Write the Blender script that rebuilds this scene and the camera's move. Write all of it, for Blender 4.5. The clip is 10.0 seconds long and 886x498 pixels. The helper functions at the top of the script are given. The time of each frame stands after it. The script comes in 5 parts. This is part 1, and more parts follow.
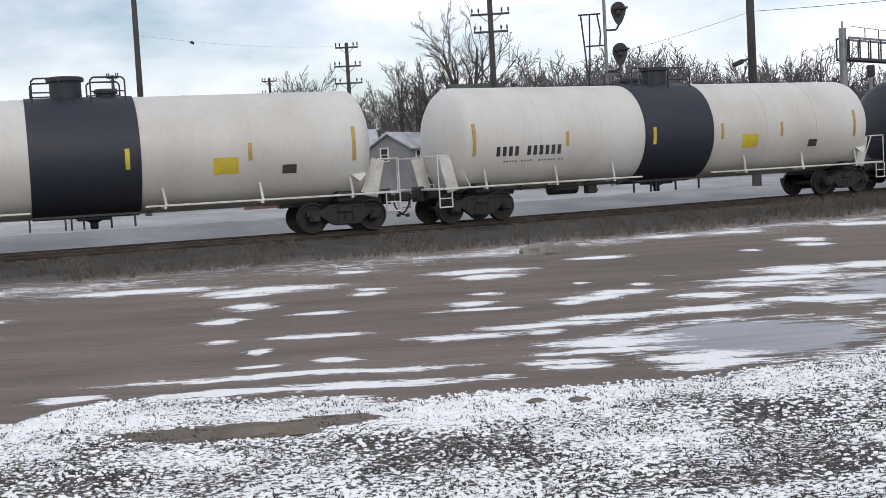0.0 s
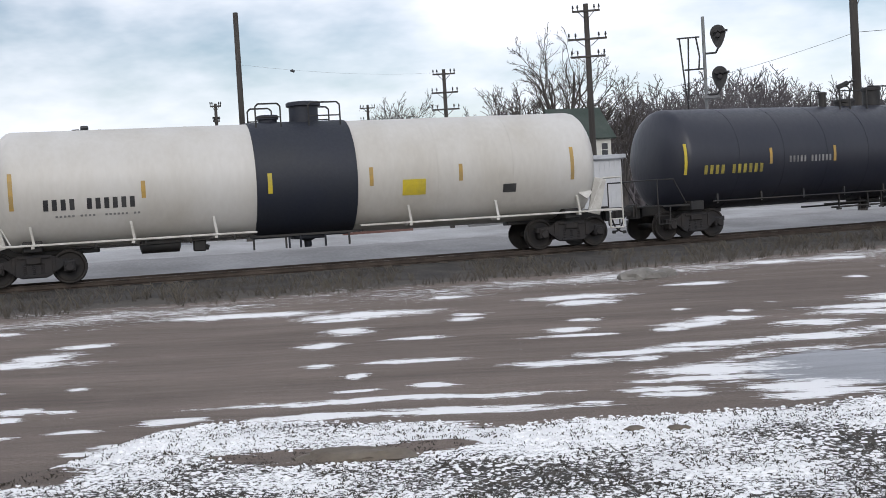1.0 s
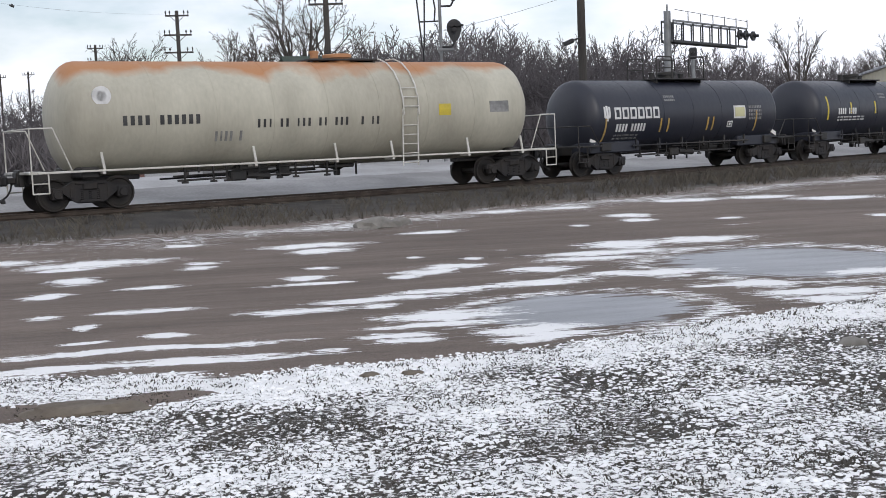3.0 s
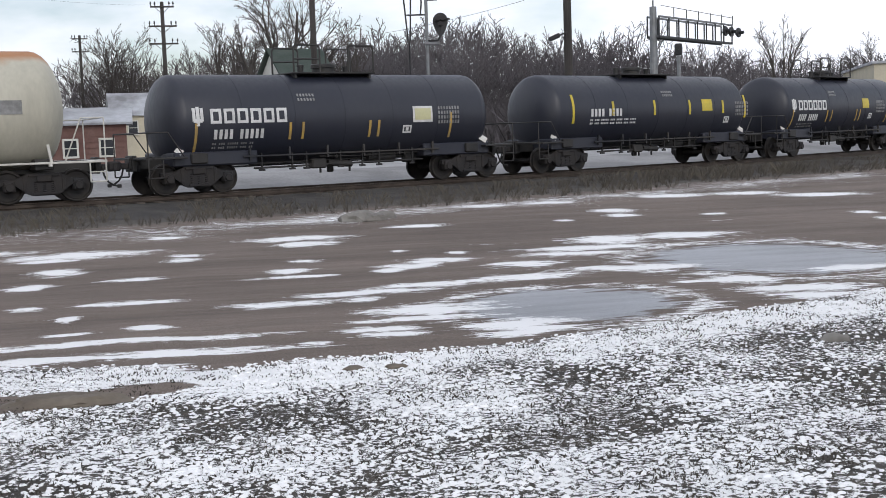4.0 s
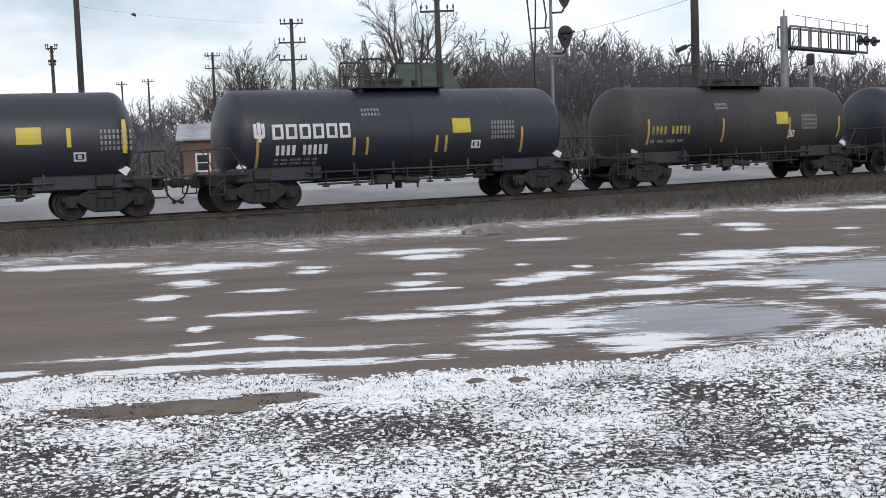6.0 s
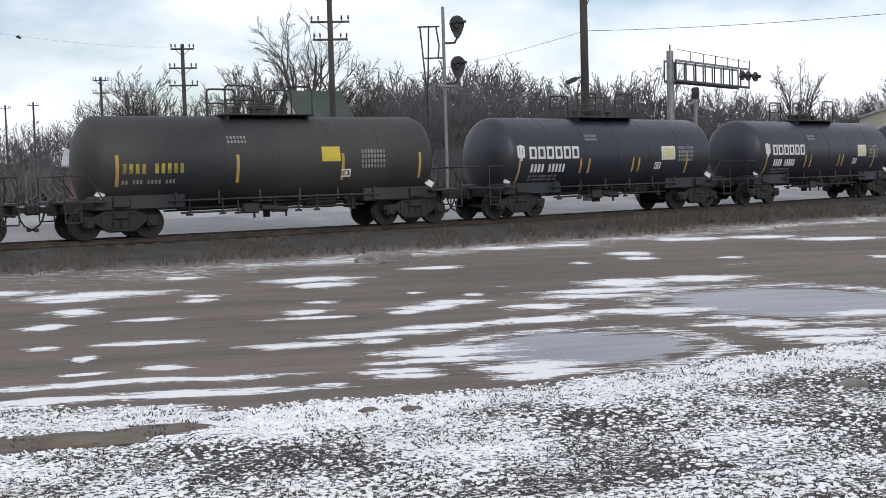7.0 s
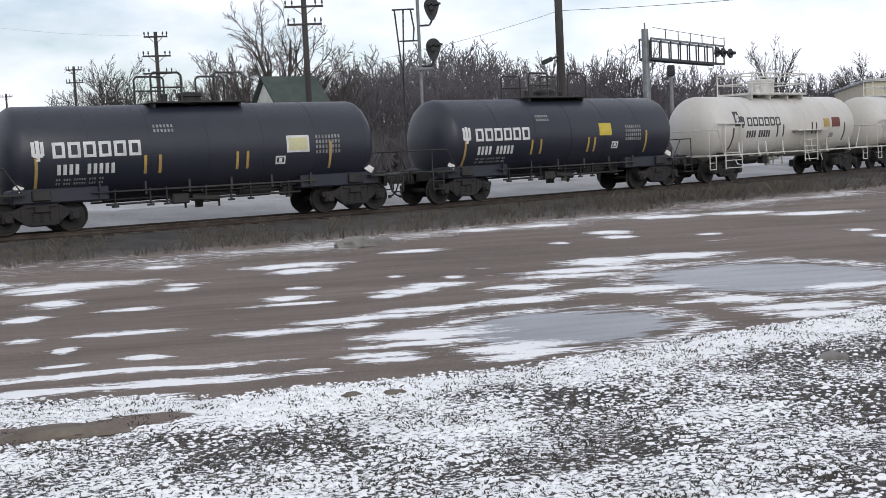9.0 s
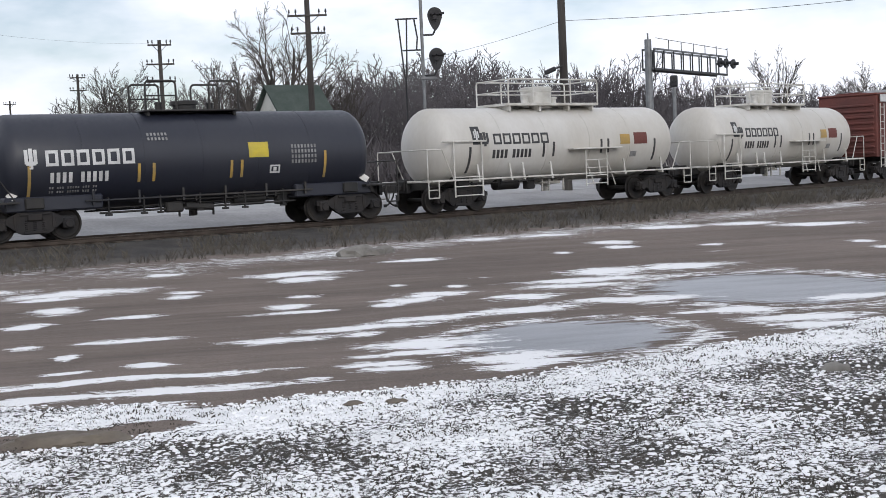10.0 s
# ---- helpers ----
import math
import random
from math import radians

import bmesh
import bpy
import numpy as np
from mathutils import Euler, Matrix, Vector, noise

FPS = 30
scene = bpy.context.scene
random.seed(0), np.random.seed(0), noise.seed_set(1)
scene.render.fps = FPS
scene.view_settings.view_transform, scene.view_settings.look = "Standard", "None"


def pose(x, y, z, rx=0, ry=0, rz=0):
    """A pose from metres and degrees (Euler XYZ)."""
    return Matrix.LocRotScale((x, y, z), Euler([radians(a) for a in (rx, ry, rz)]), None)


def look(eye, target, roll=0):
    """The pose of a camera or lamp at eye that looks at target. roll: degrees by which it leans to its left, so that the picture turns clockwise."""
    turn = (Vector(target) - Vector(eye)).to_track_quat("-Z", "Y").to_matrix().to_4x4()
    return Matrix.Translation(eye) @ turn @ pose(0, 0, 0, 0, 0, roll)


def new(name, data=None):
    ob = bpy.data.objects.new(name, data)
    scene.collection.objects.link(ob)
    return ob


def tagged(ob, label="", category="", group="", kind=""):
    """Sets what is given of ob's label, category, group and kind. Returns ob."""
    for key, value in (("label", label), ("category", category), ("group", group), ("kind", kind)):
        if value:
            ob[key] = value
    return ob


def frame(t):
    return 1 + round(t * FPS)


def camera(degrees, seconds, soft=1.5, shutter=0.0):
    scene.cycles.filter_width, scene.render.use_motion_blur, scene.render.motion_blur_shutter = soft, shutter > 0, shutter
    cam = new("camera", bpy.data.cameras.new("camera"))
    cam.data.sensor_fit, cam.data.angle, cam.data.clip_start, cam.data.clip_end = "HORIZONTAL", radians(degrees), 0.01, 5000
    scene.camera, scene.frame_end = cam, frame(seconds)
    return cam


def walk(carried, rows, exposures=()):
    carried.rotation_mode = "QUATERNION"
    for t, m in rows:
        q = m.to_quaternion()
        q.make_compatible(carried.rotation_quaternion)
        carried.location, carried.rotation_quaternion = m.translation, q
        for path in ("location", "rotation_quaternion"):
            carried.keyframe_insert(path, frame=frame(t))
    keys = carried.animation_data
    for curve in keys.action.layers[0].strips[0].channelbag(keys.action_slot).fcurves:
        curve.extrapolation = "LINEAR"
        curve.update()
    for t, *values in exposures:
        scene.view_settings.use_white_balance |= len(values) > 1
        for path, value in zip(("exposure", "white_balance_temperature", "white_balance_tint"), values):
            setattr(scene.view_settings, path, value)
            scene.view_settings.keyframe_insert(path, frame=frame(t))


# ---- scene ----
cam = camera(41.0, 10.0, soft=0.8)
# seconds, yaw, pitch, roll: a hand-held camera that turns on the spot
PATH = [
    (0.0, 0.09, -3.56, 3.20),
    (0.5, 3.47, -2.42, 3.75),
    (1.0, 4.77, -2.07, 3.37),
    (1.5, 11.10, -2.66, 3.05),
    (2.0, 7.55, -3.13, 1.20),
    (2.5, -4.85, -4.38, 3.35),
    (2.7, -7.04, -4.83, 2.92),
    (4.0, -8.60, -5.51, 1.91),
    (4.5, -7.20, -4.29, 2.13),
    (5.0, -5.73, -4.92, 0.65),
    (6.3, -2.27, -4.35, 2.46),
    (6.5, -4.10, -4.02, 2.50),
    (7.0, -7.78, -3.46, 1.61),
    (7.5, -9.40, -3.62, 4.43),
    (8.0, -9.38, -3.88, 2.36),
    (8.5, -9.38, -3.68, 2.26),
    (9.0, -8.85, -4.33, 2.83),
    (9.5, -8.61, -4.24, 2.83),
    (10.0, -8.72, -3.88, 2.58),
]

EYE = (0.0, 0.0, 1.78)
walk(cam, [(t, pose(*EYE, 90 + pitch, roll, yaw)) for t, yaw, pitch, roll in PATH], exposures=[(0.0, 0.0)])

# ---- world, sun ----
world = bpy.data.worlds.new("overcast_sky")
scene.world = world
world.use_nodes = True


def sky_nodes():
    nt = world.node_tree
    n, l = nt.nodes, nt.links
    bg = n["Background"]
    sky = n.new("ShaderNodeTexSky")
    sky.sky_type, sky.sun_disc = "NISHITA", False
    sky.sun_elevation, sky.sun_rotation = radians(32), radians(200)
    tc, mp = n.new("ShaderNodeTexCoord"), n.new("ShaderNodeMapping")
    mp.inputs["Scale"].default_value = (1.0, 1.0, 2.6)
    no = n.new("ShaderNodeTexNoise")
    no.inputs["Scale"].default_value, no.inputs["Detail"].default_value = 3.4, 6.0
    no.inputs["Roughness"].default_value = 0.52
    ramp = n.new("ShaderNodeValToRGB")
    ramp.color_ramp.elements[0].position, ramp.color_ramp.elements[0].color = 0.38, (0.12, 0.12, 0.12, 1)
    ramp.color_ramp.elements[1].position, ramp.color_ramp.elements[1].color = 0.58, (1, 1, 1, 1)
    mix = n.new("ShaderNodeMix")
    mix.data_type = "RGBA"
    mix.inputs["B"].default_value = (10.9, 11.2, 12.2, 1)
    l.new(tc.outputs["Generated"], mp.inputs["Vector"])
    l.new(mp.outputs["Vector"], no.inputs["Vector"])
    l.new(no.outputs["Fac"], ramp.inputs["Fac"])
    l.new(ramp.outputs["Color"], mix.inputs["Factor"])
    l.new(sky.outputs["Color"], mix.inputs["A"])
    l.new(mix.outputs["Result"], bg.inputs["Color"])
    bg.inputs["Strength"].default_value = 0.1


sky_nodes()
sun = new("sun", bpy.data.lights.new("sun", "SUN"))
sun.data.energy, sun.data.angle, sun.data.color = 0.95, radians(25), (1.0, 0.95, 0.88)
sun.matrix_world = look((20, -40, 40), (0, 30, 0))


# ---- materials ----
def mat(name, col, col2=None, coarse=0.8, fine=18.0, rough=0.6, metal=0.0, bump=0.15, amount=0.5, speckle=0.25, stretch=(1, 1, 1)):
    m = bpy.data.materials.new(name)
    m.use_nodes = True
    n, l = m.node_tree.nodes, m.node_tree.links
    b = n["Principled BSDF"]
    col2 = col2 or tuple(c * 0.6 for c in col)
    tc, mp = n.new("ShaderNodeTexCoord"), n.new("ShaderNodeMapping")
    mp.inputs["Scale"].default_value = stretch
    l.new(tc.outputs["Object"], mp.inputs["Vector"])
    a, f = n.new("ShaderNodeTexNoise"), n.new("ShaderNodeTexNoise")
    a.inputs["Scale"].default_value, a.inputs["Detail"].default_value = coarse, 6
    f.inputs["Scale"].default_value, f.inputs["Detail"].default_value = fine, 5
    l.new(mp.outputs["Vector"], a.inputs["Vector"]), l.new(mp.outputs["Vector"], f.inputs["Vector"])
    ramp = n.new("ShaderNodeValToRGB")
    ramp.color_ramp.elements[0].position, ramp.color_ramp.elements[1].position = 0.5 - 0.25 * (1 - amount) - 0.03, 0.72 - 0.1 * amount
    mix = n.new("ShaderNodeMix")
    mix.data_type = "RGBA"
    mix.inputs["A"].default_value, mix.inputs["B"].default_value = (*col, 1), (*col2, 1)
    l.new(a.outputs["Fac"], ramp.inputs["Fac"]), l.new(ramp.outputs["Color"], mix.inputs["Factor"])
    mul = n.new("ShaderNodeMix")
    mul.data_type, mul.blend_type = "RGBA", "OVERLAY"
    mul.inputs["Factor"].default_value = speckle
    l.new(mix.outputs["Result"], mul.inputs["A"]), l.new(f.outputs["Color"], mul.inputs["B"])
    hue = n.new("ShaderNodeRGBToBW")
    l.new(f.outputs["Color"], hue.inputs["Color"]), l.new(hue.outputs["Val"], mul.inputs["B"])
    l.new(mul.outputs["Result"], b.inputs["Base Color"])
    rr = n.new("ShaderNodeMapRange")
    rr.inputs["To Min"].default_value, rr.inputs["To Max"].default_value = max(0.02, rough - 0.15), min(1, rough + 0.15)
    l.new(f.outputs["Fac"], rr.inputs["Value"]), l.new(rr.outputs["Result"], b.inputs["Roughness"])
    b.inputs["Metallic"].default_value = metal
    if bump:
        bp = n.new("ShaderNodeBump")
        bp.inputs["Strength"].default_value, bp.inputs["Distance"].default_value = bump, 0.02
        l.new(f.outputs["Fac"], bp.inputs["Height"]), l.new(bp.outputs["Normal"], b.inputs["Normal"])
    return m


WHITE = mat("white_tank_paint", (0.62, 0.61, 0.59), (0.5, 0.475, 0.43), 0.5, 9, 0.45, 0, 0.04, 0.35, 0.12, (1, 1, 0.35))
BLACK = mat("black_tank_paint", (0.017, 0.0195, 0.032), (0.027, 0.029, 0.04), 0.5, 9, 0.42, 0, 0.04, 0.4, 0.15, (1, 1, 0.35))
BAND = mat("black_band_coating", (0.014, 0.018, 0.032), (0.02, 0.023, 0.031), 0.6, 12, 0.6, 0, 0.05, 0.4, 0.1)
GREYBLACK = mat("dusty_black_paint", (0.018, 0.019, 0.024), (0.042, 0.038, 0.035), 0.45, 8, 0.6, 0, 0.05, 0.55, 0.2, (1, 1, 0.3))
STEEL = mat("dirty_cast_steel", (0.019, 0.019, 0.022), (0.034, 0.029, 0.027), 2.0, 25, 0.75, 0.2, 0.3, 0.5, 0.3)
WHEEL = mat("wheel_steel", (0.022, 0.021, 0.022), (0.042, 0.036, 0.032), 3.0, 30, 0.6, 0.4, 0.2, 0.5, 0.3)
RAILM = mat("worn_rail_steel", (0.045, 0.034, 0.028), (0.09, 0.07, 0.058), 2.0, 30, 0.5, 0.6, 0.2, 0.5, 0.3)
WHITEP = mat("white_fitting_paint", (0.7, 0.69, 0.66), (0.42, 0.4, 0.36), 2.0, 20, 0.5, 0, 0.05, 0.3, 0.2)
BLACKP = mat("black_fitting_paint", (0.012, 0.012, 0.013), (0.03, 0.027, 0.025), 2.0, 20, 0.55, 0, 0.1, 0.4, 0.2)
YELLOW = mat("yellow_sheeting", (0.62, 0.48, 0.03), (0.45, 0.36, 0.06), 3.0, 30, 0.4, 0, 0.0, 0.3, 0.15)
PALEYELLOW = mat("pale_yellow_sheeting", (0.6, 0.58, 0.32), (0.5, 0.48, 0.3), 3.0, 30, 0.5, 0, 0.0, 0.3, 0.15)
OCHRE = mat("faded_ochre_sheeting", (0.5, 0.31, 0.06), (0.3, 0.22, 0.1), 3.0, 30, 0.5, 0, 0.0, 0.3, 0.15)
LETTERW = mat("white_lettering", (0.72, 0.72, 0.72), (0.5, 0.5, 0.5), 3.0, 30, 0.5, 0, 0.0, 0.3, 0.15)
LETTERG = mat("worn_grey_lettering", (0.28, 0.28, 0.28), (0.15, 0.15, 0.15), 4.0, 30, 0.5, 0, 0.0, 0.5, 0.2)
LETTERK = mat("black_lettering", (0.02, 0.02, 0.024), (0.06, 0.06, 0.06), 3.0, 30, 0.5, 0, 0.0, 0.3, 0.15)
LETTERY = mat("worn_yellow_lettering", (0.4, 0.33, 0.06), (0.16, 0.14, 0.05), 4.0, 30, 0.5, 0, 0.0, 0.5, 0.2)
REDP = mat("red_sheeting", (0.45, 0.06, 0.05), (0.3, 0.05, 0.04), 3.0, 30, 0.5, 0, 0.0, 0.3, 0.15)
BROWNRED = mat("oxide_red_paint", (0.16, 0.045, 0.035), (0.1, 0.035, 0.03), 0.7, 12, 0.65, 0, 0.1, 0.5, 0.25)


def rusty_cream():
    m = mat("rust_streaked_cream_paint", (0.5, 0.48, 0.4), (0.36, 0.34, 0.28), 0.6, 10, 0.6, 0, 0.06, 0.5, 0.2, (1, 1, 0.3))
    n, l = m.node_tree.nodes, m.node_tree.links
    b = n["Principled BSDF"]
    old = b.inputs["Base Color"].links[0].from_socket
    tc, sep = n.new("ShaderNodeTexCoord"), n.new("ShaderNodeSeparateXYZ")
    l.new(tc.outputs["Object"], sep.inputs["Vector"])
    mp, no = n.new("ShaderNodeMapping"), n.new("ShaderNodeTexNoise")
    mp.inputs["Scale"].default_value = (0.42, 0.4, 0.25)
    mp.inputs["Location"].default_value = (1.7, 0, 0)
    no.inputs["Scale"].default_value, no.inputs["Detail"].default_value = 1.0, 8
    l.new(tc.outputs["Object"], mp.inputs["Vector"]), l.new(mp.outputs["Vector"], no.inputs["Vector"])
    zr = n.new("ShaderNodeMapRange")
    zr.inputs["From Min"].default_value, zr.inputs["From Max"].default_value = 2.9, 3.95
    zr.inputs["To Min"].default_value, zr.inputs["To Max"].default_value = -0.3, 0.2
    l.new(sep.outputs["Z"], zr.inputs["Value"])
    add = n.new("ShaderNodeMath")
    add.operation = "ADD"
    l.new(zr.outputs["Result"], add.inputs[0]), l.new(no.outputs["Fac"], add.inputs[1])
    ramp = n.new("ShaderNodeValToRGB")
    ramp.color_ramp.elements[0].position, ramp.color_ramp.elements[1].position = 0.5, 0.66
    l.new(add.outputs["Value"], ramp.inputs["Fac"])
    mix = n.new("ShaderNodeMix")
    mix.data_type = "RGBA"
    mix.inputs["B"].default_value = (0.42, 0.2, 0.09, 1)
    l.new(old, mix.inputs["A"]), l.new(ramp.outputs["Color"], mix.inputs["Factor"])
    l.new(mix.outputs["Result"], b.inputs["Base Color"])
    return m


CREAM = rusty_cream()


# ---- mesh helpers ----
def box(bm, c, size, rot=None, bevel=0.0):
    m = Matrix.Translation(c) @ (rot.to_4x4() if rot else Matrix()) @ Matrix.Diagonal((*size, 1))
    vs = bmesh.ops.create_cube(bm, size=1, matrix=m)["verts"]
    if bevel:
        es = list({e for v in vs for e in v.link_edges})
        bmesh.ops.bevel(bm, geom=es, offset=bevel, segments=1, affect="EDGES")


def rod(bm, a, b, r, n=8, r2=None):
    a, b = Vector(a), Vector(b)
    d = b - a
    m = Matrix.Translation((a + b) / 2) @ d.to_track_quat("Z", "Y").to_matrix().to_4x4()
    bmesh.ops.create_cone(bm, cap_ends=True, segments=n, radius1=r, radius2=r if r2 is None else r2, depth=d.length, matrix=m)


def pipe(bm, pts, r, n=6):
    for a, b in zip(pts, pts[1:]):
        rod(bm, a, b, r, n)


def lathe(bm, prof, axis="x", n=32, at=(0, 0, 0)):
    """Closed turning of (along, radius) pairs about an axis."""
    rings = []
    for u, r in prof:
        ring = []
        for i in range(n):
            a = 2 * math.pi * i / n
            c, s = r * math.cos(a), r * math.sin(a)
            p = {"x": (u, c, s), "y": (s, u, c), "z": (c, s, u)}[axis]
            ring.append(bm.verts.new(Vector(p) + Vector(at)))
        rings.append(ring)
    for p, q in zip(rings, rings[1:]):
        for i in range(n):
            bm.faces.new((p[i], p[(i + 1) % n], q[(i + 1) % n], q[i]))
    bm.faces.new(rings[0][::-1]), bm.faces.new(rings[-1])


def finish(bm, name, material, smooth=False):
    bmesh.ops.recalc_face_normals(bm, faces=bm.faces)
    me = bpy.data.meshes.new(name)
    bm.to_mesh(me)
    bm.free()
    me.materials.append(material)
    if smooth:
        me.polygons.foreach_set("use_smooth", [True] * len(me.polygons))
        me.set_sharp_from_angle(angle=radians(35))
    return me


def part(name, bm, material, parent, label="", smooth=False, at=None):
    me = bm if isinstance(bm, bpy.types.Mesh) else finish(bm, name, material, smooth)
    ob = new(name, me)
    ob.parent = parent
    if at:
        ob.location = at
    return tagged(ob, label)


def thing(name, label, category, group="", kind="", at=(0, 0, 0), turn=0):
    ob = new(name)
    ob.matrix_basis = pose(*at, 0, 0, turn)
    return tagged(ob, label, category, group, kind)


def mesh_thing(name, bm, material, label, category, group="", kind="", smooth=False):
    return tagged(new(name, finish(bm, name, material, smooth)), label, category, group, kind)


# ---- the line of the track: heading turns slowly with the way along it ----
RAIL_TOP = 0.32
TRACK_AT = (0.0, 36.7)


def heading(s):
    """Degrees by which the track has turned from the lot's width, s metres along."""
    s = min(max(s, -40.0), 90.0)
    u = s / 30
    return 25.0 + 0.39 * s - 0.84 * u * u - 0.05 * u ** 3


def track_table():
    rows = {}
    for sign in (1, -1):
        x, y, s = *TRACK_AT, 0.0
        while abs(s) <= 330:
            rows[round(s * 2)] = (x, y)
            a = radians(heading(s + sign * 0.25))
            x, y, s = x + sign * 0.5 * math.cos(a), y + sign * 0.5 * math.sin(a), s + sign * 0.5
    return rows


TRACK = track_table()


def on_track(s):
    """Place and heading, in degrees, s metres along the track."""
    k = math.floor(s * 2)
    f = s * 2 - k
    (x0, y0), (x1, y1) = TRACK[k], TRACK[k + 1]
    return x0 + f * (x1 - x0), y0 + f * (y1 - y0), heading(s)


# ---- ground, ballast, track ----
def shader(name):
    m = bpy.data.materials.new(name)
    m.use_nodes = True
    return m, m.node_tree.nodes, m.node_tree.links, m.node_tree.nodes["Principled BSDF"]


def noise_node(n, l, vec, scale, detail=5, rough=0.5):
    t = n.new("ShaderNodeTexNoise")
    t.inputs["Scale"].default_value, t.inputs["Detail"].default_value, t.inputs["Roughness"].default_value = scale, detail, rough
    l.new(vec, t.inputs["Vector"])
    return t.outputs["Fac"]


def ramp_node(n, l, fac, a, b, ca=(0, 0, 0, 1), cb=(1, 1, 1, 1)):
    r = n.new("ShaderNodeValToRGB")
    e = r.color_ramp.elements
    e[0].position, e[0].color, e[1].position, e[1].color = a, ca, b, cb
    l.new(fac, r.inputs["Fac"])
    return r.outputs["Color"]


def math_node(n, l, op, a, b=None, clamp=False):
    t = n.new("ShaderNodeMath")
    t.operation, t.use_clamp = op, clamp
    for i, v in enumerate((a, b)):
        if v is None:
            continue
        if isinstance(v, (int, float)):
            t.inputs[i].default_value = v
        else:
            l.new(v, t.inputs[i])
    return t.outputs["Value"]


def mix_node(n, l, fac, a, b, blend="MIX"):
    t = n.new("ShaderNodeMix")
    t.data_type, t.blend_type = "RGBA", blend
    for key, v in (("Factor", fac), ("A", a), ("B", b)):
        if isinstance(v, (int, float, tuple)):
            t.inputs[key].default_value = v
        else:
            l.new(v, t.inputs[key])
    return t.outputs["Result"]


# the edge between the snowy grass and the gravel lot
VERGE_X = (-40.0, -8.0, -4.7, -4.0, -3.7, -3.4, -3.0, -2.4, -1.1, -0.2, 1.2, 2.2, 3.3, 4.0, 5.2, 6.6, 12.0, 40.0)
VERGE_Y = (6.5, 6.9, 7.4, 7.7, 8.5, 9.7, 10.1, 9.95, 9.7, 9.5, 9.55, 9.9, 10.2, 10.5, 11.05, 11.65, 14.5, 30.0)


def verge_line(x):
    """Where the snowy grass ends and the gravel lot begins: y of the edge."""
    return np.interp(x, VERGE_X, VERGE_Y) + 0.07 * np.sin(np.multiply(x, 2.1)) + 0.05 * np.sin(np.multiply(x, 5.1) + 1)


# snow left lying on the lot: x, y, width, depth of each patch
WEST_SNOW = [(-7.7, 15.12, 2.4, 0.67), (-7.0, 15.88, 0.7, 0.94), (-6.9, 17.15, 0.7, 0.42), (-8.4, 16.04, 0.5, 0.38), (-11.3, 19.8, 1.5, 0.58),
             (-9.7, 19.71, 1.1, 0.45), (-7.6, 12.91, 1.0, 0.4), (-6.3, 12.51, 0.5, 0.23), (-7.0, 11.6, 0.6, 0.4), (-6.2, 11.07, 0.3, 0.29),
             (-5.3, 11.28, 0.4, 0.37), (-5.3, 10.79, 0.4, 0.27), (-4.8, 11.17, 0.3, 0.18), (-5.2, 12.6, 0.2, 0.23), (-6.7, 10.62, 0.7, 0.41),
             (-5.0, 9.82, 0.6, 0.17), (-5.1, 8.94, 0.3, 0.19), (-4.5, 8.48, 0.5, 0.13), (-4.2, 9.98, 0.4, 0.16), (-3.7, 8.93, 0.3, 0.15),
             (-3.5, 9.21, 0.5, 0.19), (-3.4, 10.29, 0.5, 0.3), (-5.6, 21.1, 2.6, 0.9)]
MIDDLE_SNOW = [(-3.1, 20.05, 1.9, 1.06), (-3.4, 19.25, 0.9, 0.58), (-3.0, 17.45, 0.6, 0.8), (-3.1, 15.85, 0.5, 0.53), (-1.8, 16.13, 0.7, 0.34),
               (-1.9, 23.04, 0.6, 0.84), (-1.3, 18.38, 0.5, 0.54), (-1.3, 19.1, 0.5, 0.39), (-1.6, 13.72, 0.9, 0.4), (-2.7, 13.65, 0.3, 0.29),
               (-2.1, 12.64, 0.2, 0.38), (-1.9, 11.53, 0.4, 0.17), (-1.2, 11.65, 0.4, 0.22), (-1.5, 10.92, 2.5, 0.25), (-2.0, 10.2, 1.3, 0.28),
               (-0.7, 10.2, 1.4, 0.28), (0.5, 21.64, 1.5, 0.88), (0.7, 20.35, 0.9, 0.89), (0.3, 16.29, 0.5, 0.57), (0.3, 15.59, 0.9, 0.26),
               (1.6, 15.79, 0.4, 0.41), (2.4, 16.7, 0.8, 0.61), (1.9, 16.17, 0.7, 0.57)]
EAST_SNOW = [(0.1, 12.99, 0.9, 0.45), (1.1, 13.61, 1.4, 0.4), (1.9, 13.99, 1.1, 0.43), (1.0, 13.03, 0.4, 0.32), (1.6, 11.98, 1.2, 0.59),
             (1.5, 11.41, 1.1, 0.29), (1.0, 10.88, 0.6, 0.26), (1.1, 10.62, 0.5, 0.25), (2.3, 10.78, 0.9, 0.45), (2.1, 10.26, 0.5, 0.35),
             (2.5, 10.48, 0.7, 0.31), (0.4, 10.33, 0.2, 0.15), (3.4, 15.54, 0.8, 0.6), (4.6, 14.5, 1.8, 0.53), (5.5, 18.68, 1.2, 1.16),
             (6.8, 18.71, 1.4, 0.98), (4.9, 17.46, 1.8, 0.68), (4.4, 16.62, 1.3, 0.61), (3.1, 14.14, 1.1, 0.55), (5.4, 12.96, 0.9, 0.57),
             (5.7, 12.05, 1.2, 0.58), (5.6, 11.4, 0.8, 0.5), (4.8, 12.94, 0.5, 0.19), (7.2, 13.58, 1.1, 0.54)]
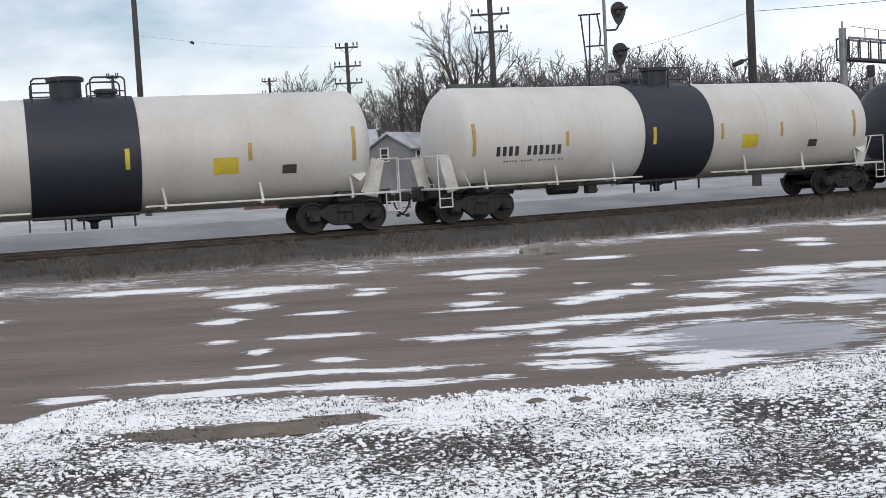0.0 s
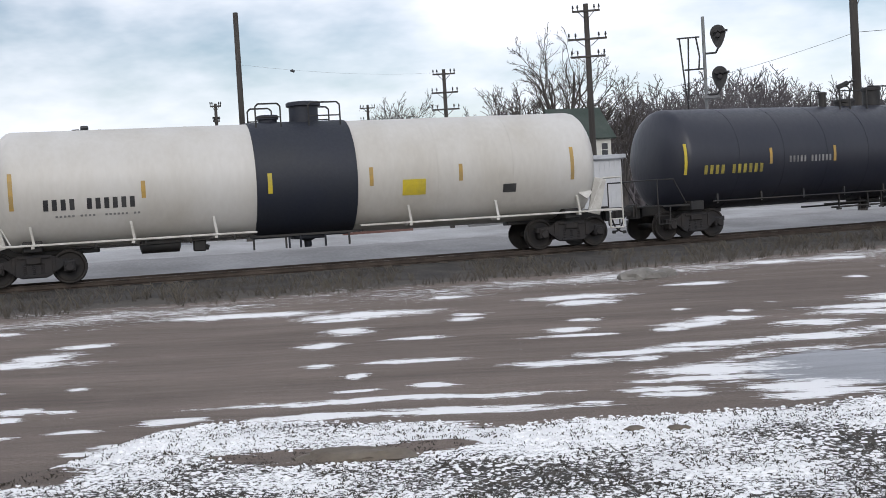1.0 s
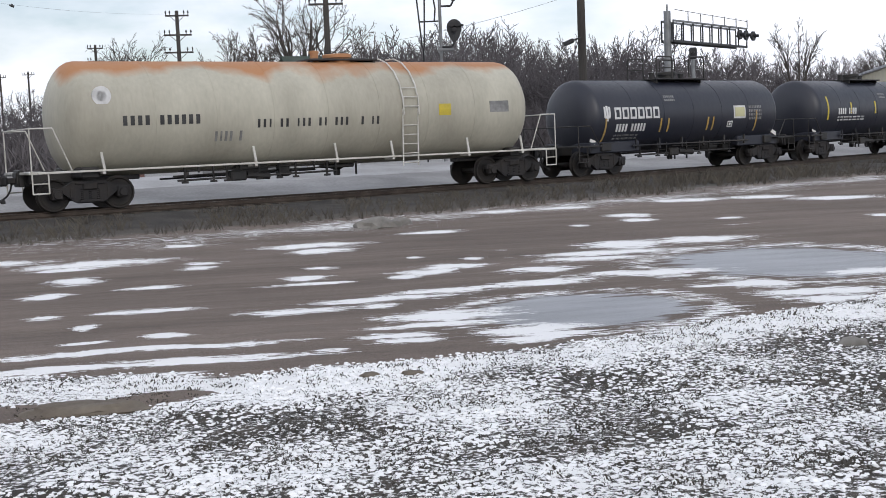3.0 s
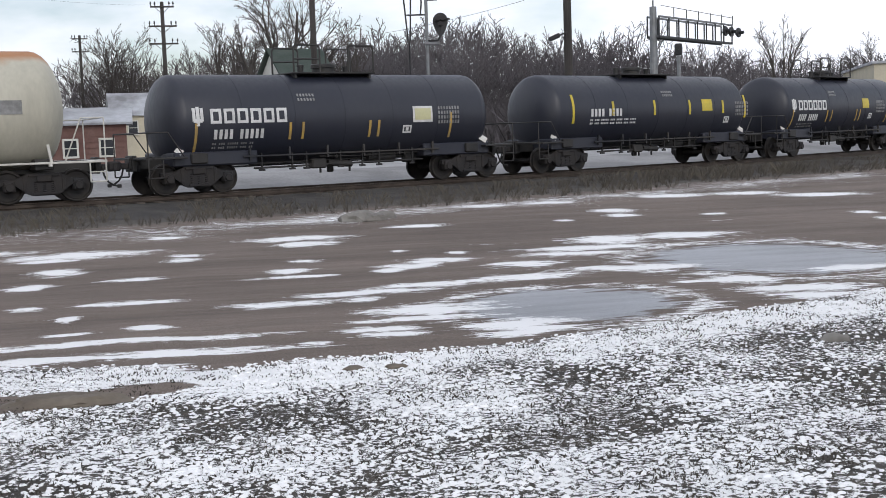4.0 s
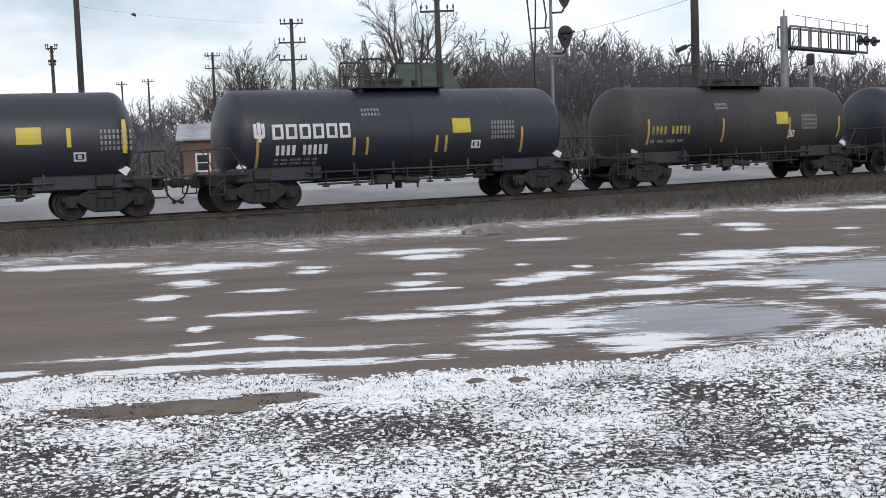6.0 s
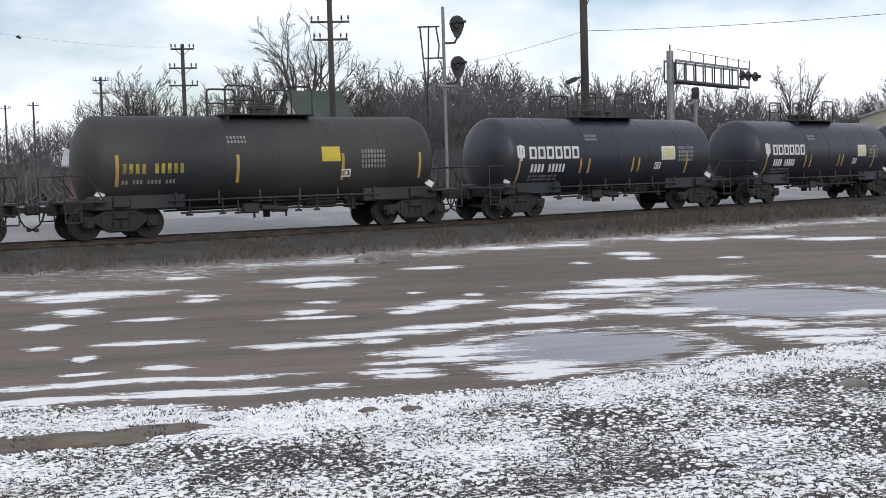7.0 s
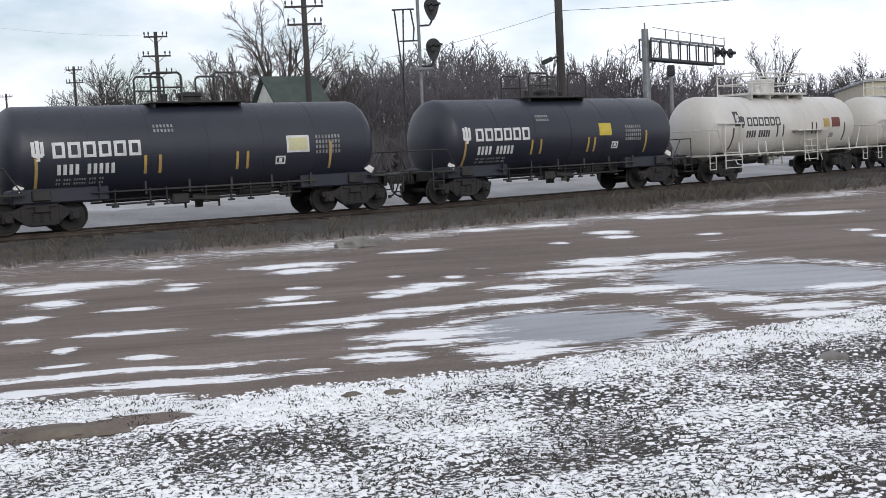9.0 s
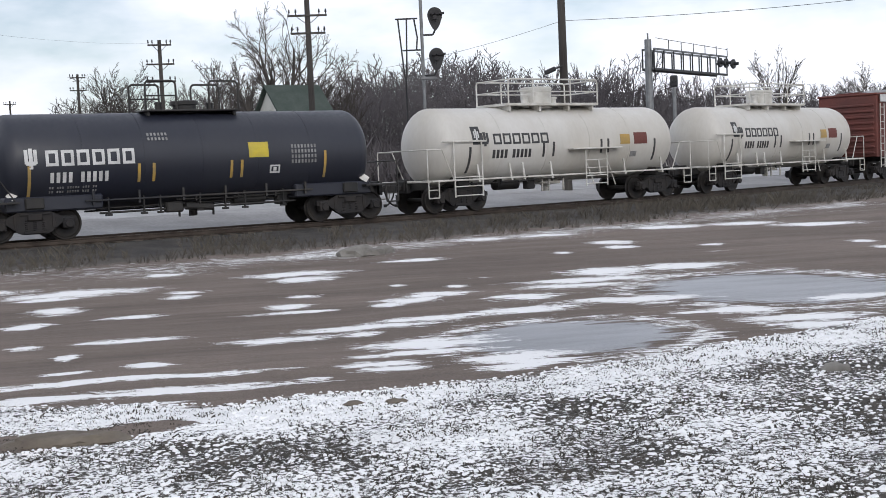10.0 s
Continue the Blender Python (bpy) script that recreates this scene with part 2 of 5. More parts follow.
FAR_SNOW = [(7.3, 23.7, 0.6, 0.78), (7.5, 25.13, 0.8, 0.87), (10.5, 29.81, 1.6, 1.48), (12.4, 29.55, 1.4, 1.47), (13.6, 27.75, 1.9, 1.31),
            (5.4, 28.76, 1.3, 1.35), (6.9, 28.81, 1.2, 0.91), (9.0, 23.02, 0.4, 0.59), (5.9, 23.09, 0.3, 0.44), (2.9, 23.28, 1.0, 0.73),
            (2.8, 17.62, 0.3, 0.34), (0.5, 17.49, 0.5, 0.25), (2.0, 18.24, 0.2, 0.36), (11.7, 21.87, 0.4, 0.55), (11.2, 20.04, 0.4, 0.7)]
# frozen puddles and bare mud
ICE = [(3.0, 11.75, 2.1, 2.1), (6.7, 15.0, 3.0, 3.4)]
BARE = [(-1.7, 8.35, 1.3, 0.55), (-0.95, 8.55, 0.7, 0.4), (-4.2, 8.0, 1.7, 0.7), (-4.9, 9.4, 2.0, 1.6)]


def lens(x, y, patches):
    """1 in the middle of the nearest patch, 0 at its rim, down to -1 outside; x and y may be arrays."""
    best = np.full(np.shape(x), -1.0)
    for cx, cy, w, d in patches:
        best = np.maximum(best, 1 - np.hypot((x - cx) / (w * 0.55), (y - cy) / (d * 0.55)))
    return best


def ground_material():
    m, n, l, b = shader("gravel_lot_and_snowy_grass")
    tc = n.new("ShaderNodeTexCoord")
    p = tc.outputs["Object"]

    def field(name):
        at = n.new("ShaderNodeAttribute")
        at.attribute_name = name
        return at.outputs["Fac"]

    st = n.new("ShaderNodeMapping")
    st.inputs["Scale"].default_value, st.inputs["Rotation"].default_value = (0.17, 1.0, 1.0), (0, 0, radians(-4))
    l.new(p, st.inputs["Vector"])
    sv = st.outputs["Vector"]
    # gravel: brown-grey, damp patches, wheel-worn streaks along the lot
    big, fine = noise_node(n, l, sv, 0.7, 6), noise_node(n, l, p, 14, 8, 0.7)
    gravel = mix_node(n, l, ramp_node(n, l, big, 0.35, 0.68), (0.12, 0.093, 0.077, 1), (0.195, 0.155, 0.131, 1))
    ruts = noise_node(n, l, sv, 5.5, 7, 0.7)
    gravel = mix_node(n, l, 0.5, gravel, ramp_node(n, l, ruts, 0.32, 0.68, (0.3, 0.3, 0.3, 1), (0.7, 0.7, 0.7, 1)), "OVERLAY")
    dirt = mix_node(n, l, noise_node(n, l, p, 3.0, 7, 0.7), (0.05, 0.043, 0.038, 1), (0.1, 0.086, 0.074, 1))
    sooty = math_node(n, l, "ADD", field("apron"), math_node(n, l, "MULTIPLY", math_node(n, l, "SUBTRACT", noise_node(n, l, sv, 3.0, 7, 0.7), 0.5), 1.6))
    gravel = mix_node(n, l, ramp_node(n, l, sooty, 0.3, 0.7), gravel, dirt)
    beyond = ramp_node(n, l, field("beyond"), 0.3, 0.7)
    paved = mix_node(n, l, noise_node(n, l, p, 0.6, 6), (0.22, 0.215, 0.21, 1), (0.36, 0.355, 0.35, 1))
    gravel = mix_node(n, l, beyond, gravel, paved)
    grit = noise_node(n, l, p, 55, 3, 0.8)
    gravel = mix_node(n, l, 0.85, gravel, ramp_node(n, l, grit, 0.25, 0.75, (0.22, 0.22, 0.22, 1), (0.78, 0.78, 0.78, 1)), "OVERLAY")
    # snow lying in patches with ragged, streaky rims
    rag = math_node(n, l, "SUBTRACT", noise_node(n, l, sv, 7.0, 8, 0.72), 0.5)
    crumb = math_node(n, l, "SUBTRACT", noise_node(n, l, p, 9.0, 6, 0.7), 0.5)
    flake = math_node(n, l, "SUBTRACT", noise_node(n, l, p, 2.1, 6, 0.62), 0.5)
    patchy = math_node(n, l, "SUBTRACT", noise_node(n, l, p, 0.3, 3), 0.5)
    thin = math_node(n, l, "SUBTRACT", noise_node(n, l, sv, 24.0, 7, 0.78), 0.5)
    fray = math_node(n, l, "ADD", math_node(n, l, "MULTIPLY", rag, 2.6), math_node(n, l, "ADD", math_node(n, l, "MULTIPLY", thin, 3.6), math_node(n, l, "MULTIPLY", flake, 1.3)))
    drift = math_node(n, l, "ADD", math_node(n, l, "ADD", field("drift"), 0.36), fray)
    stray = math_node(n, l, "MULTIPLY", math_node(n, l, "SUBTRACT", noise_node(n, l, sv, 2.3, 9, 0.75), 0.67), 14.0)
    stray = math_node(n, l, "ADD", stray, math_node(n, l, "MULTIPLY", patchy, 3.0))
    # flecks strewn along the foot of the ballast
    strewn = math_node(n, l, "ADD", math_node(n, l, "MULTIPLY", rag, 3.2), math_node(n, l, "MULTIPLY", thin, 3.4))
    strewn = math_node(n, l, "ADD", strewn, math_node(n, l, "MULTIPLY", math_node(n, l, "SUBTRACT", field("foot"), 0.72), 1.0))
    stray = math_node(n, l, "MAXIMUM", stray, math_node(n, l, "ADD", strewn, math_node(n, l, "MULTIPLY", patchy, 1.5)))
    # a broken rim of snow round the frozen puddles
    ring = math_node(n, l, "SUBTRACT", 0.4, math_node(n, l, "MULTIPLY", math_node(n, l, "ABSOLUTE", math_node(n, l, "ADD", field("ice"), 0.2)), 2.6))
    ring = math_node(n, l, "ADD", ring, math_node(n, l, "MULTIPLY", fray, 1.3))
    drift = math_node(n, l, "MAXIMUM", drift, ring)
    snow_g = ramp_node(n, l, math_node(n, l, "MAXIMUM", drift, math_node(n, l, "ADD", stray, math_node(n, l, "MULTIPLY", crumb, 1.0))), 0.31, 0.38)
    # grass with patchy snow
    turf = mix_node(n, l, ramp_node(n, l, noise_node(n, l, p, 7, 6), 0.35, 0.65), (0.024, 0.021, 0.018, 1), (0.07, 0.06, 0.048, 1))
    clump, lace = noise_node(n, l, p, 0.75, 5), noise_node(n, l, p, 25.0, 7, 0.74)
    mud = math_node(n, l, "MULTIPLY", math_node(n, l, "MAXIMUM", math_node(n, l, "ADD", math_node(n, l, "ADD", field("bare"), 0.15), math_node(n, l, "MULTIPLY", rag, 2.4)), 0.0), 3.0)
    bare = math_node(n, l, "MULTIPLY", math_node(n, l, "MAXIMUM", math_node(n, l, "ADD", field("bare"), math_node(n, l, "MULTIPLY", rag, 2.0)), 0.0), 0.5)
    cover = math_node(n, l, "SUBTRACT", math_node(n, l, "ADD", math_node(n, l, "MULTIPLY", clump, 0.5), lace), bare)
    snow_t = ramp_node(n, l, math_node(n, l, "ADD", cover, math_node(n, l, "SUBTRACT", math_node(n, l, "MULTIPLY", field("rim"), 0.13), math_node(n, l, "MULTIPLY", field("thin"), 0.06))), 0.742, 0.766)
    snow_col = mix_node(n, l, noise_node(n, l, p, 25, 4), (0.9, 0.9, 0.91, 1), (0.95, 0.95, 0.95, 1))
    wander = math_node(n, l, "MULTIPLY", math_node(n, l, "SUBTRACT", noise_node(n, l, sv, 2.2, 6, 0.7), 0.5), 0.9)
    edge = math_node(n, l, "ADD", field("verge"), math_node(n, l, "ADD", math_node(n, l, "MULTIPLY", rag, 0.7), wander))
    edge = math_node(n, l, "SUBTRACT", edge, mud)
    is_turf = ramp_node(n, l, edge, 0.47, 0.55)
    # thin ice
    ice_f = ramp_node(n, l, math_node(n, l, "ADD", field("ice"), math_node(n, l, "MULTIPLY", rag, 1.5)), 0.0, 0.1)
    ice_col = mix_node(n, l, ramp_node(n, l, noise_node(n, l, sv, 2.2, 6), 0.3, 0.7), (0.22, 0.225, 0.245, 1), (0.38, 0.39, 0.42, 1))
    gcol = mix_node(n, l, snow_g, mix_node(n, l, ice_f, gravel, ice_col), snow_col)
    tcol = mix_node(n, l, snow_t, turf, snow_col)
    l.new(mix_node(n, l, is_turf, gcol, tcol), b.inputs["Base Color"])
    rough = mix_node(n, l, ice_f, (0.88, 0.88, 0.88, 1), (0.35, 0.35, 0.35, 1))
    l.new(rough, b.inputs["Roughness"])
    h = math_node(n, l, "ADD", math_node(n, l, "MULTIPLY", lace, 1.0), math_node(n, l, "MULTIPLY", fine, 0.5))
    h = math_node(n, l, "ADD", h, math_node(n, l, "MULTIPLY", snow_g, 0.35))
    bp = n.new("ShaderNodeBump")
    bp.inputs["Strength"].default_value, bp.inputs["Distance"].default_value = 0.5, 0.04
    l.new(h, bp.inputs["Height"]), l.new(bp.outputs["Normal"], b.inputs["Normal"])
    return m


def ground_height(x, y):
    z = 0.03 * (noise.noise((x * 0.35, y * 0.35, 1.3)) + 0.5 * noise.noise((x * 1.1, y * 1.1, 4.0)))
    k = min(max((float(verge_line(x)) - y) * 2, 0), 1)
    return z + k * (0.03 * noise.noise((x * 2.6, y * 2.6, 7.7)) + 0.05)


ALONG = sorted(TRACK.values())


def build_ground():
    xs = [-1500, -500, -200, -100, -60, -40, -30, -24, -20] + [-16 + 0.12 * i for i in range(293)] + [20, 24, 30, 40, 60, 100, 200, 500, 1500]
    ys = [-400, -100, -30, -8, 0] + [3 + 0.2 * i for i in range(20)] + [7 + 0.06 * i for i in range(167)] + [17.02 + 0.15 * i for i in range(70)]
    ys += [28 + 0.5 * i for i in range(60)] + [60, 75, 100, 140, 300, 700, 2500]
    gx, gy = (q.ravel() for q in np.meshgrid(np.array(xs, float), np.array(ys, float)))
    near = (gx > -22) & (gx < 24) & (gy > 0) & (gy < 50)
    gz = [ground_height(x, y) if n else 0.0 for x, y, n in zip(gx.tolist(), gy.tolist(), near.tolist())]
    gap = verge_line(np.clip(gx, -40, 40)) - gy
    line = np.interp(gx, [q[0] for q in ALONG], [q[1] for q in ALONG])
    fields = {
        "verge": np.clip(0.5 + gap * 0.8, 0, 1),
        "rim": np.where(near, np.maximum(0.0, 1 - np.abs(gap - 0.6) / 0.9), 0.0),
        "drift": np.where(near, lens(gx, gy, WEST_SNOW + MIDDLE_SNOW + EAST_SNOW + FAR_SNOW), -1.0),
        "ice": np.where(near, lens(gx, gy, ICE), -1.0),
        "bare": np.where(near, lens(gx, gy, BARE), -1.0),
        "thin": np.clip((gx - 1.4) / 3.0, 0, 1) * np.clip(gap / 1.5, 0, 1),
        "foot": np.where(near, 0.95 - np.abs(line - gy - 10.5) / 5.0, -1.0),
        "apron": np.clip(1 - (line - gy - 6.6) / 3.2, 0, 1),
        "beyond": np.clip(0.5 + (gy - line - 3.0) * 0.5, 0, 1),
    }
    w = len(xs)
    fs = [(j * w + i, j * w + i + 1, (j + 1) * w + i + 1, (j + 1) * w + i) for j in range(len(ys) - 1) for i in range(w - 1)]
    me = bpy.data.meshes.new("ground")
    me.from_pydata(list(zip(gx.tolist(), gy.tolist(), gz)), [], fs)
    for key, values in fields.items():
        me.attributes.new(key, "FLOAT", "POINT").data.foreach_set("value", values.astype(np.float32))
    me.materials.append(ground_material())
    me.polygons.foreach_set("use_smooth", [True] * len(me.polygons))
    tagged(new("ground", me), "brown gravel lot with thin snow streaks and snowy grass", "ground", kind="structure")


build_ground()
BALLAST = mat("dark_ballast_stone", (0.032, 0.029, 0.028), (0.07, 0.063, 0.057), 1.2, 30, 0.9, 0, 0.9, 0.5, 0.6)


def sweep(name, prof, material, label, s0, s1, step=1.0, side=0.0, rough=0.0, parent=None):
    """A cross-section (across, up) carried along the track."""
    rings, vs, fs = [], [], []
    s = s0
    while s <= s1 + 1e-6:
        x, y, a = on_track(s)
        nx, ny = -math.sin(radians(a)), math.cos(radians(a))
        for u, z in prof:
            j = rough * noise.noise((s * 0.9, u * 1.7, 2.0)) if rough else 0
            vs.append((x + nx * (u + side + j), y + ny * (u + side + j), z + j * 0.4))
        rings.append(len(vs) - len(prof))
        s += step
    k = len(prof)
    for p, q in zip(rings, rings[1:]):
        for i in range(k - 1):
            fs.append((p + i, p + i + 1, q + i + 1, q + i))
    me = bpy.data.meshes.new(name)
    me.from_pydata(vs, [], fs)
    me.materials.append(material)
    bm = bmesh.new()
    bm.from_mesh(me)
    bmesh.ops.recalc_face_normals(bm, faces=bm.faces)
    bm.to_mesh(me)
    bm.free()
    ob = new(name, me)
    if parent:
        ob.parent = parent
    return tagged(ob, label, kind="" if parent else "structure")


bed = sweep("ballast_bed", [(-6.2, -0.06), (-4.4, 0.03), (-3.0, 0.07), (-2.0, 0.13), (-1.5, 0.15), (1.35, 0.15), (1.6, 0.1), (1.9, -0.05)], BALLAST,
            "dark crushed stone ballast under the railway track", -70, 200, 0.5, rough=0.12)
BANK = mat("pale_gravel_bank", (0.21, 0.206, 0.205), (0.33, 0.325, 0.325), 0.35, 9, 0.9, 0, 0.5, 0.5, 0.45)
sweep("gravel_bank", [(1.5, 0.0), (1.75, 0.12), (3.6, 0.16), (5.6, 0.3), (7.2, 0.5), (8.2, 0.55), (9.0, 0.45), (9.4, -0.05)], BANK,
      "pale gravel bank beyond the track", -60, 90, 1.0, rough=0.15)
BANKSNOW = mat("snow_on_bank", (0.27, 0.265, 0.262), (0.42, 0.42, 0.43), 0.4, 12, 0.8, 0, 0.3, 0.5, 0.4)
sweep("snow_strip", [(8.0, 0.4), (8.4, 0.56), (9.4, 0.62), (13.0, 0.85), (16.0, 0.6), (18.0, -0.05)], BANKSNOW,
      "pale gravel strip with thin snow behind the bank", -60, 90, 1.0, rough=0.2)
RAILP = [(-0.07, 0.16), (-0.07, 0.175), (-0.015, 0.2), (-0.015, 0.28), (-0.036, 0.29), (-0.036, 0.318), (0.036, 0.318), (0.036, 0.29),
         (0.015, 0.28), (0.015, 0.2), (0.07, 0.175), (0.07, 0.16)]
track = thing("railway_track", "rusty steel railway rails on dark wooden ties", "railway track", kind="structure")
for side in (-0.753, 0.753):
    sweep("rail", RAILP, RAILM, "", -70, 200, 1.0, side, parent=track)
TIE = mat("weathered_tie_wood", (0.06, 0.047, 0.038), (0.1, 0.085, 0.07), 3, 30, 0.85, 0, 0.5, 0.5, 0.4)


def build_ties():
    bm = bmesh.new()
    box(bm, (0, 0, 0), (0.22, 2.6, 0.17), bevel=0.012)
    me = finish(bm, "tie", TIE)
    s = -45.0
    while s < 80:
        x, y, a = on_track(s)
        ob = part("tie", me, TIE, track)
        ob.matrix_basis = pose(x, y, 0.085 + random.uniform(-0.008, 0.006), 0, 0, a + random.uniform(-1, 1))
        s += 0.55


build_ties()


# ---- the train ----
# car space: x along the car, -y the side towards the lot, z up from the rail head
WHEEL_R = 0.44


def wheelset_mesh():
    bm = bmesh.new()
    lathe(bm, [(-1.02, 0.07), (-0.8, 0.085), (0.8, 0.085), (1.02, 0.07)], "y", 10)
    for sg in (-1, 1):
        prof = [(0.66, 0.12), (0.665, 0.34), (0.655, 0.40), (0.65, WHEEL_R + 0.025), (0.68, WHEEL_R + 0.025), (0.695, WHEEL_R + 0.002),
                (0.79, WHEEL_R - 0.006), (0.79, 0.395), (0.755, 0.36), (0.745, 0.16), (0.80, 0.13), (0.80, 0.09)]
        lathe(bm, [(sg * u, r) for u, r in prof], "y", 28)
        for k in range(3):
            a = 2 * math.pi * k / 3
            rod(bm, (0.05 * math.cos(a), sg * 1.0, 0.05 * math.sin(a)), (0.05 * math.cos(a), sg * 1.04, 0.05 * math.sin(a)), 0.015, 6)
    return finish(bm, "wheelset", WHEEL, True)


def side_frame_mesh():
    """Cast truck side: a bowed truss with a spring nest and two axle boxes."""
    bm = bmesh.new()
    top = [(-1.12, 0.5), (-1.12, 0.64), (-0.7, 0.66), (-0.42, 0.80), (0.42, 0.80), (0.7, 0.66), (1.12, 0.64), (1.12, 0.5)]
    low = [(0.72, 0.48), (0.42, 0.25), (0.3, 0.2), (-0.3, 0.2), (-0.42, 0.25), (-0.72, 0.48)]
    ring = top + low
    for y in (0,):
        f = bm.faces.new([bm.verts.new((x, -0.09, z)) for x, z in ring])
        ext = bmesh.ops.extrude_face_region(bm, geom=[f])
        bmesh.ops.translate(bm, verts=[v for v in ext["geom"] if isinstance(v, bmesh.types.BMVert)], vec=(0, 0.18, 0))
    for sg in (-1, 1):
        box(bm, (sg * 0.89, -0.02, 0.47), (0.3, 0.26, 0.3), bevel=0.03)
        lathe(bm, [(-0.2, 0.1), (-0.17, 0.115), (-0.1, 0.12)], "y", 14, (sg * 0.89, 0, 0.45))
        box(bm, (sg * 0.5, -0.1, 0.55), (0.09, 0.03, 0.4), bevel=0.01)
    box(bm, (0, -0.11, 0.74), (0.8, 0.05, 0.06), bevel=0.01)
    box(bm, (0, -0.12, 0.26), (0.62, 0.07, 0.07), bevel=0.01)
    return finish(bm, "side_frame", STEEL)


def spring_mesh():
    bm = bmesh.new()
    for x in (-0.22, 0.0, 0.22):
        prof = []
        for i in range(12):
            prof.append((0.29 + 0.026 * i, 0.085 if i % 2 else 0.065))
        lathe(bm, prof, "z", 10, (x, -0.03, 0))
    return finish(bm, "spring_nest", STEEL)


def bolster_mesh():
    bm = bmesh.new()
    box(bm, (0, 0, 0.66), (0.4, 2.3, 0.2), bevel=0.03)
    rod(bm, (0, 0, 0.7), (0, 0, 0.82), 0.2, 16)
    for sg in (-1, 1):
        box(bm, (sg * 0.4, 0, 0.42), (0.06, 1.7, 0.1), bevel=0.01)
        for y in (-0.72, 0.72):
            box(bm, (sg * 0.47, y, 0.45), (0.09, 0.1, 0.24), bevel=0.02)
    return finish(bm, "bolster", STEEL)


WHEELSET, SIDE_FRAME, SPRINGS, BOLSTER = wheelset_mesh(), side_frame_mesh(), spring_mesh(), bolster_mesh()
WHEELSETS = []


def add_truck(car, x):
    tr = part("truck", BOLSTER, STEEL, car, at=(x, 0, 0))
    for sg in (-1, 1):
        fr = part("side_frame", SIDE_FRAME, STEEL, tr, at=(0, sg * 1.0, 0))
        sp = part("spring_nest", SPRINGS, STEEL, tr, at=(0, sg * 1.0, 0))
        if sg > 0:
            fr.rotation_euler[2] = sp.rotation_euler[2] = math.pi
    for dx in (-0.89, 0.89):
        w = part("wheelset", WHEELSET, WHEEL, tr, at=(dx, 0, WHEEL_R))
        WHEELSETS.append((w, (dx, 0, WHEEL_R), random.uniform(0, 360)))


def coupler_mesh():
    bm = bmesh.new()
    box(bm, (-0.35, 0, 0.88), (0.7, 0.14, 0.16), bevel=0.02)
    box(bm, (-0.03, 0, 0.88), (0.22, 0.26, 0.28), bevel=0.05)
    box(bm, (0.07, -0.1, 0.88), (0.16, 0.09, 0.26), bevel=0.03)
    box(bm, (-0.62, 0, 0.88), (0.12, 0.42, 0.36), bevel=0.02)
    return finish(bm, "coupler", STEEL)


def hose_mesh():
    bm = bmesh.new()
    pts = [(-0.4, -0.35, 0.78), (-0.36, -0.36, 0.62), (-0.26, -0.35, 0.46), (-0.1, -0.3, 0.36), (0.06, -0.24, 0.33)]
    pipe(bm, pts, 0.027, 7)
    rod(bm, (-0.4, -0.35, 0.76), (-0.4, -0.35, 0.9), 0.04, 8)
    box(bm, (0.06, -0.24, 0.33), (0.12, 0.06, 0.1), bevel=0.015)
    return finish(bm, "air_hose", BLACKP, True)


COUPLER, HOSE = coupler_mesh(), hose_mesh()


SHIFT = [0.0, 0.0]  # how far a car's marks sit along it and up from the drawn plan


def side_slab(bm, r, zc, x, z, w, h, lift=0.008):
    """A thin plate that hugs the tank side towards the lot, centred at (x, z)."""
    x, z = x + SHIFT[0], z + SHIFT[1]
    a0, a1 = math.asin(max(-1, (z - h / 2 - zc) / r)), math.asin(min(1, (z + h / 2 - zc) / r))
    k = max(1, math.ceil((a1 - a0) / 0.12))
    rows = []
    for i in range(k + 1):
        a = a0 + (a1 - a0) * i / k
        row = []
        for rr in (r - 0.01, r + lift):
            for xx in (x - w / 2, x + w / 2):
                row.append(bm.verts.new((xx, -rr * math.cos(a), zc + rr * math.sin(a))))
        rows.append(row)
    for p, q in zip(rows, rows[1:]):
        bm.faces.new((p[2], p[3], q[3], q[2]))
        bm.faces.new((p[0], p[2], q[2], q[0]))
        bm.faces.new((p[3], p[1], q[1], q[3]))
    bm.faces.new((rows[0][0], rows[0][1], rows[0][3], rows[0][2]))
    bm.faces.new((rows[-1][0], rows[-1][2], rows[-1][3], rows[-1][1]))


def bars(bm, r, zc, x, z, h, text, w=None, gap=0.3):
    """A line of plain bars, one for each stroke of 'x' in text."""
    w = w or h * 0.62
    for i, c in enumerate(text):
        if c != " ":
            k = 0.5 if c == "i" else 0.72
            side_slab(bm, r, zc, x + (i + 0.5) * w * (1 + gap), z, w * k, h)
    return len(text) * w * (1 + gap)


def hollow(bm, r, zc, x, z, w, h, t):
    side_slab(bm, r, zc, x, z + h / 2 - t / 2, w, t)
    side_slab(bm, r, zc, x, z - h / 2 + t / 2, w, t)
    side_slab(bm, r, zc, x - w / 2 + t / 2, z, t, h - 2 * t)
    side_slab(bm, r, zc, x + w / 2 - t / 2, z, t, h - 2 * t)


def tank_mesh(length, r, zc, material, seams=5, x0=None, x1=None, head=0.62):
    """Jacketed tank with dished ends and raised jacket seams."""
    bm = bmesh.new()
    h = length / 2
    prof = []
    for i in range(9):
        a = math.pi / 2 * i / 8
        prof.append((-h + head * (1 - math.cos(a)), max(0.02, r * math.sin(a))))
    body = []
    for k in range(1, seams + 1):
        u = -h + head + (length - 2 * head) * k / (seams + 1)
        body += [(u - 0.03, r), (u - 0.03, r + 0.007), (u + 0.03, r + 0.007), (u + 0.03, r)]
    full = prof + body + [(-u, rr) for u, rr in reversed(prof)]
    lathe(bm, full, "x", 48, (0, 0, zc))
    return finish(bm, "tank", material, True)


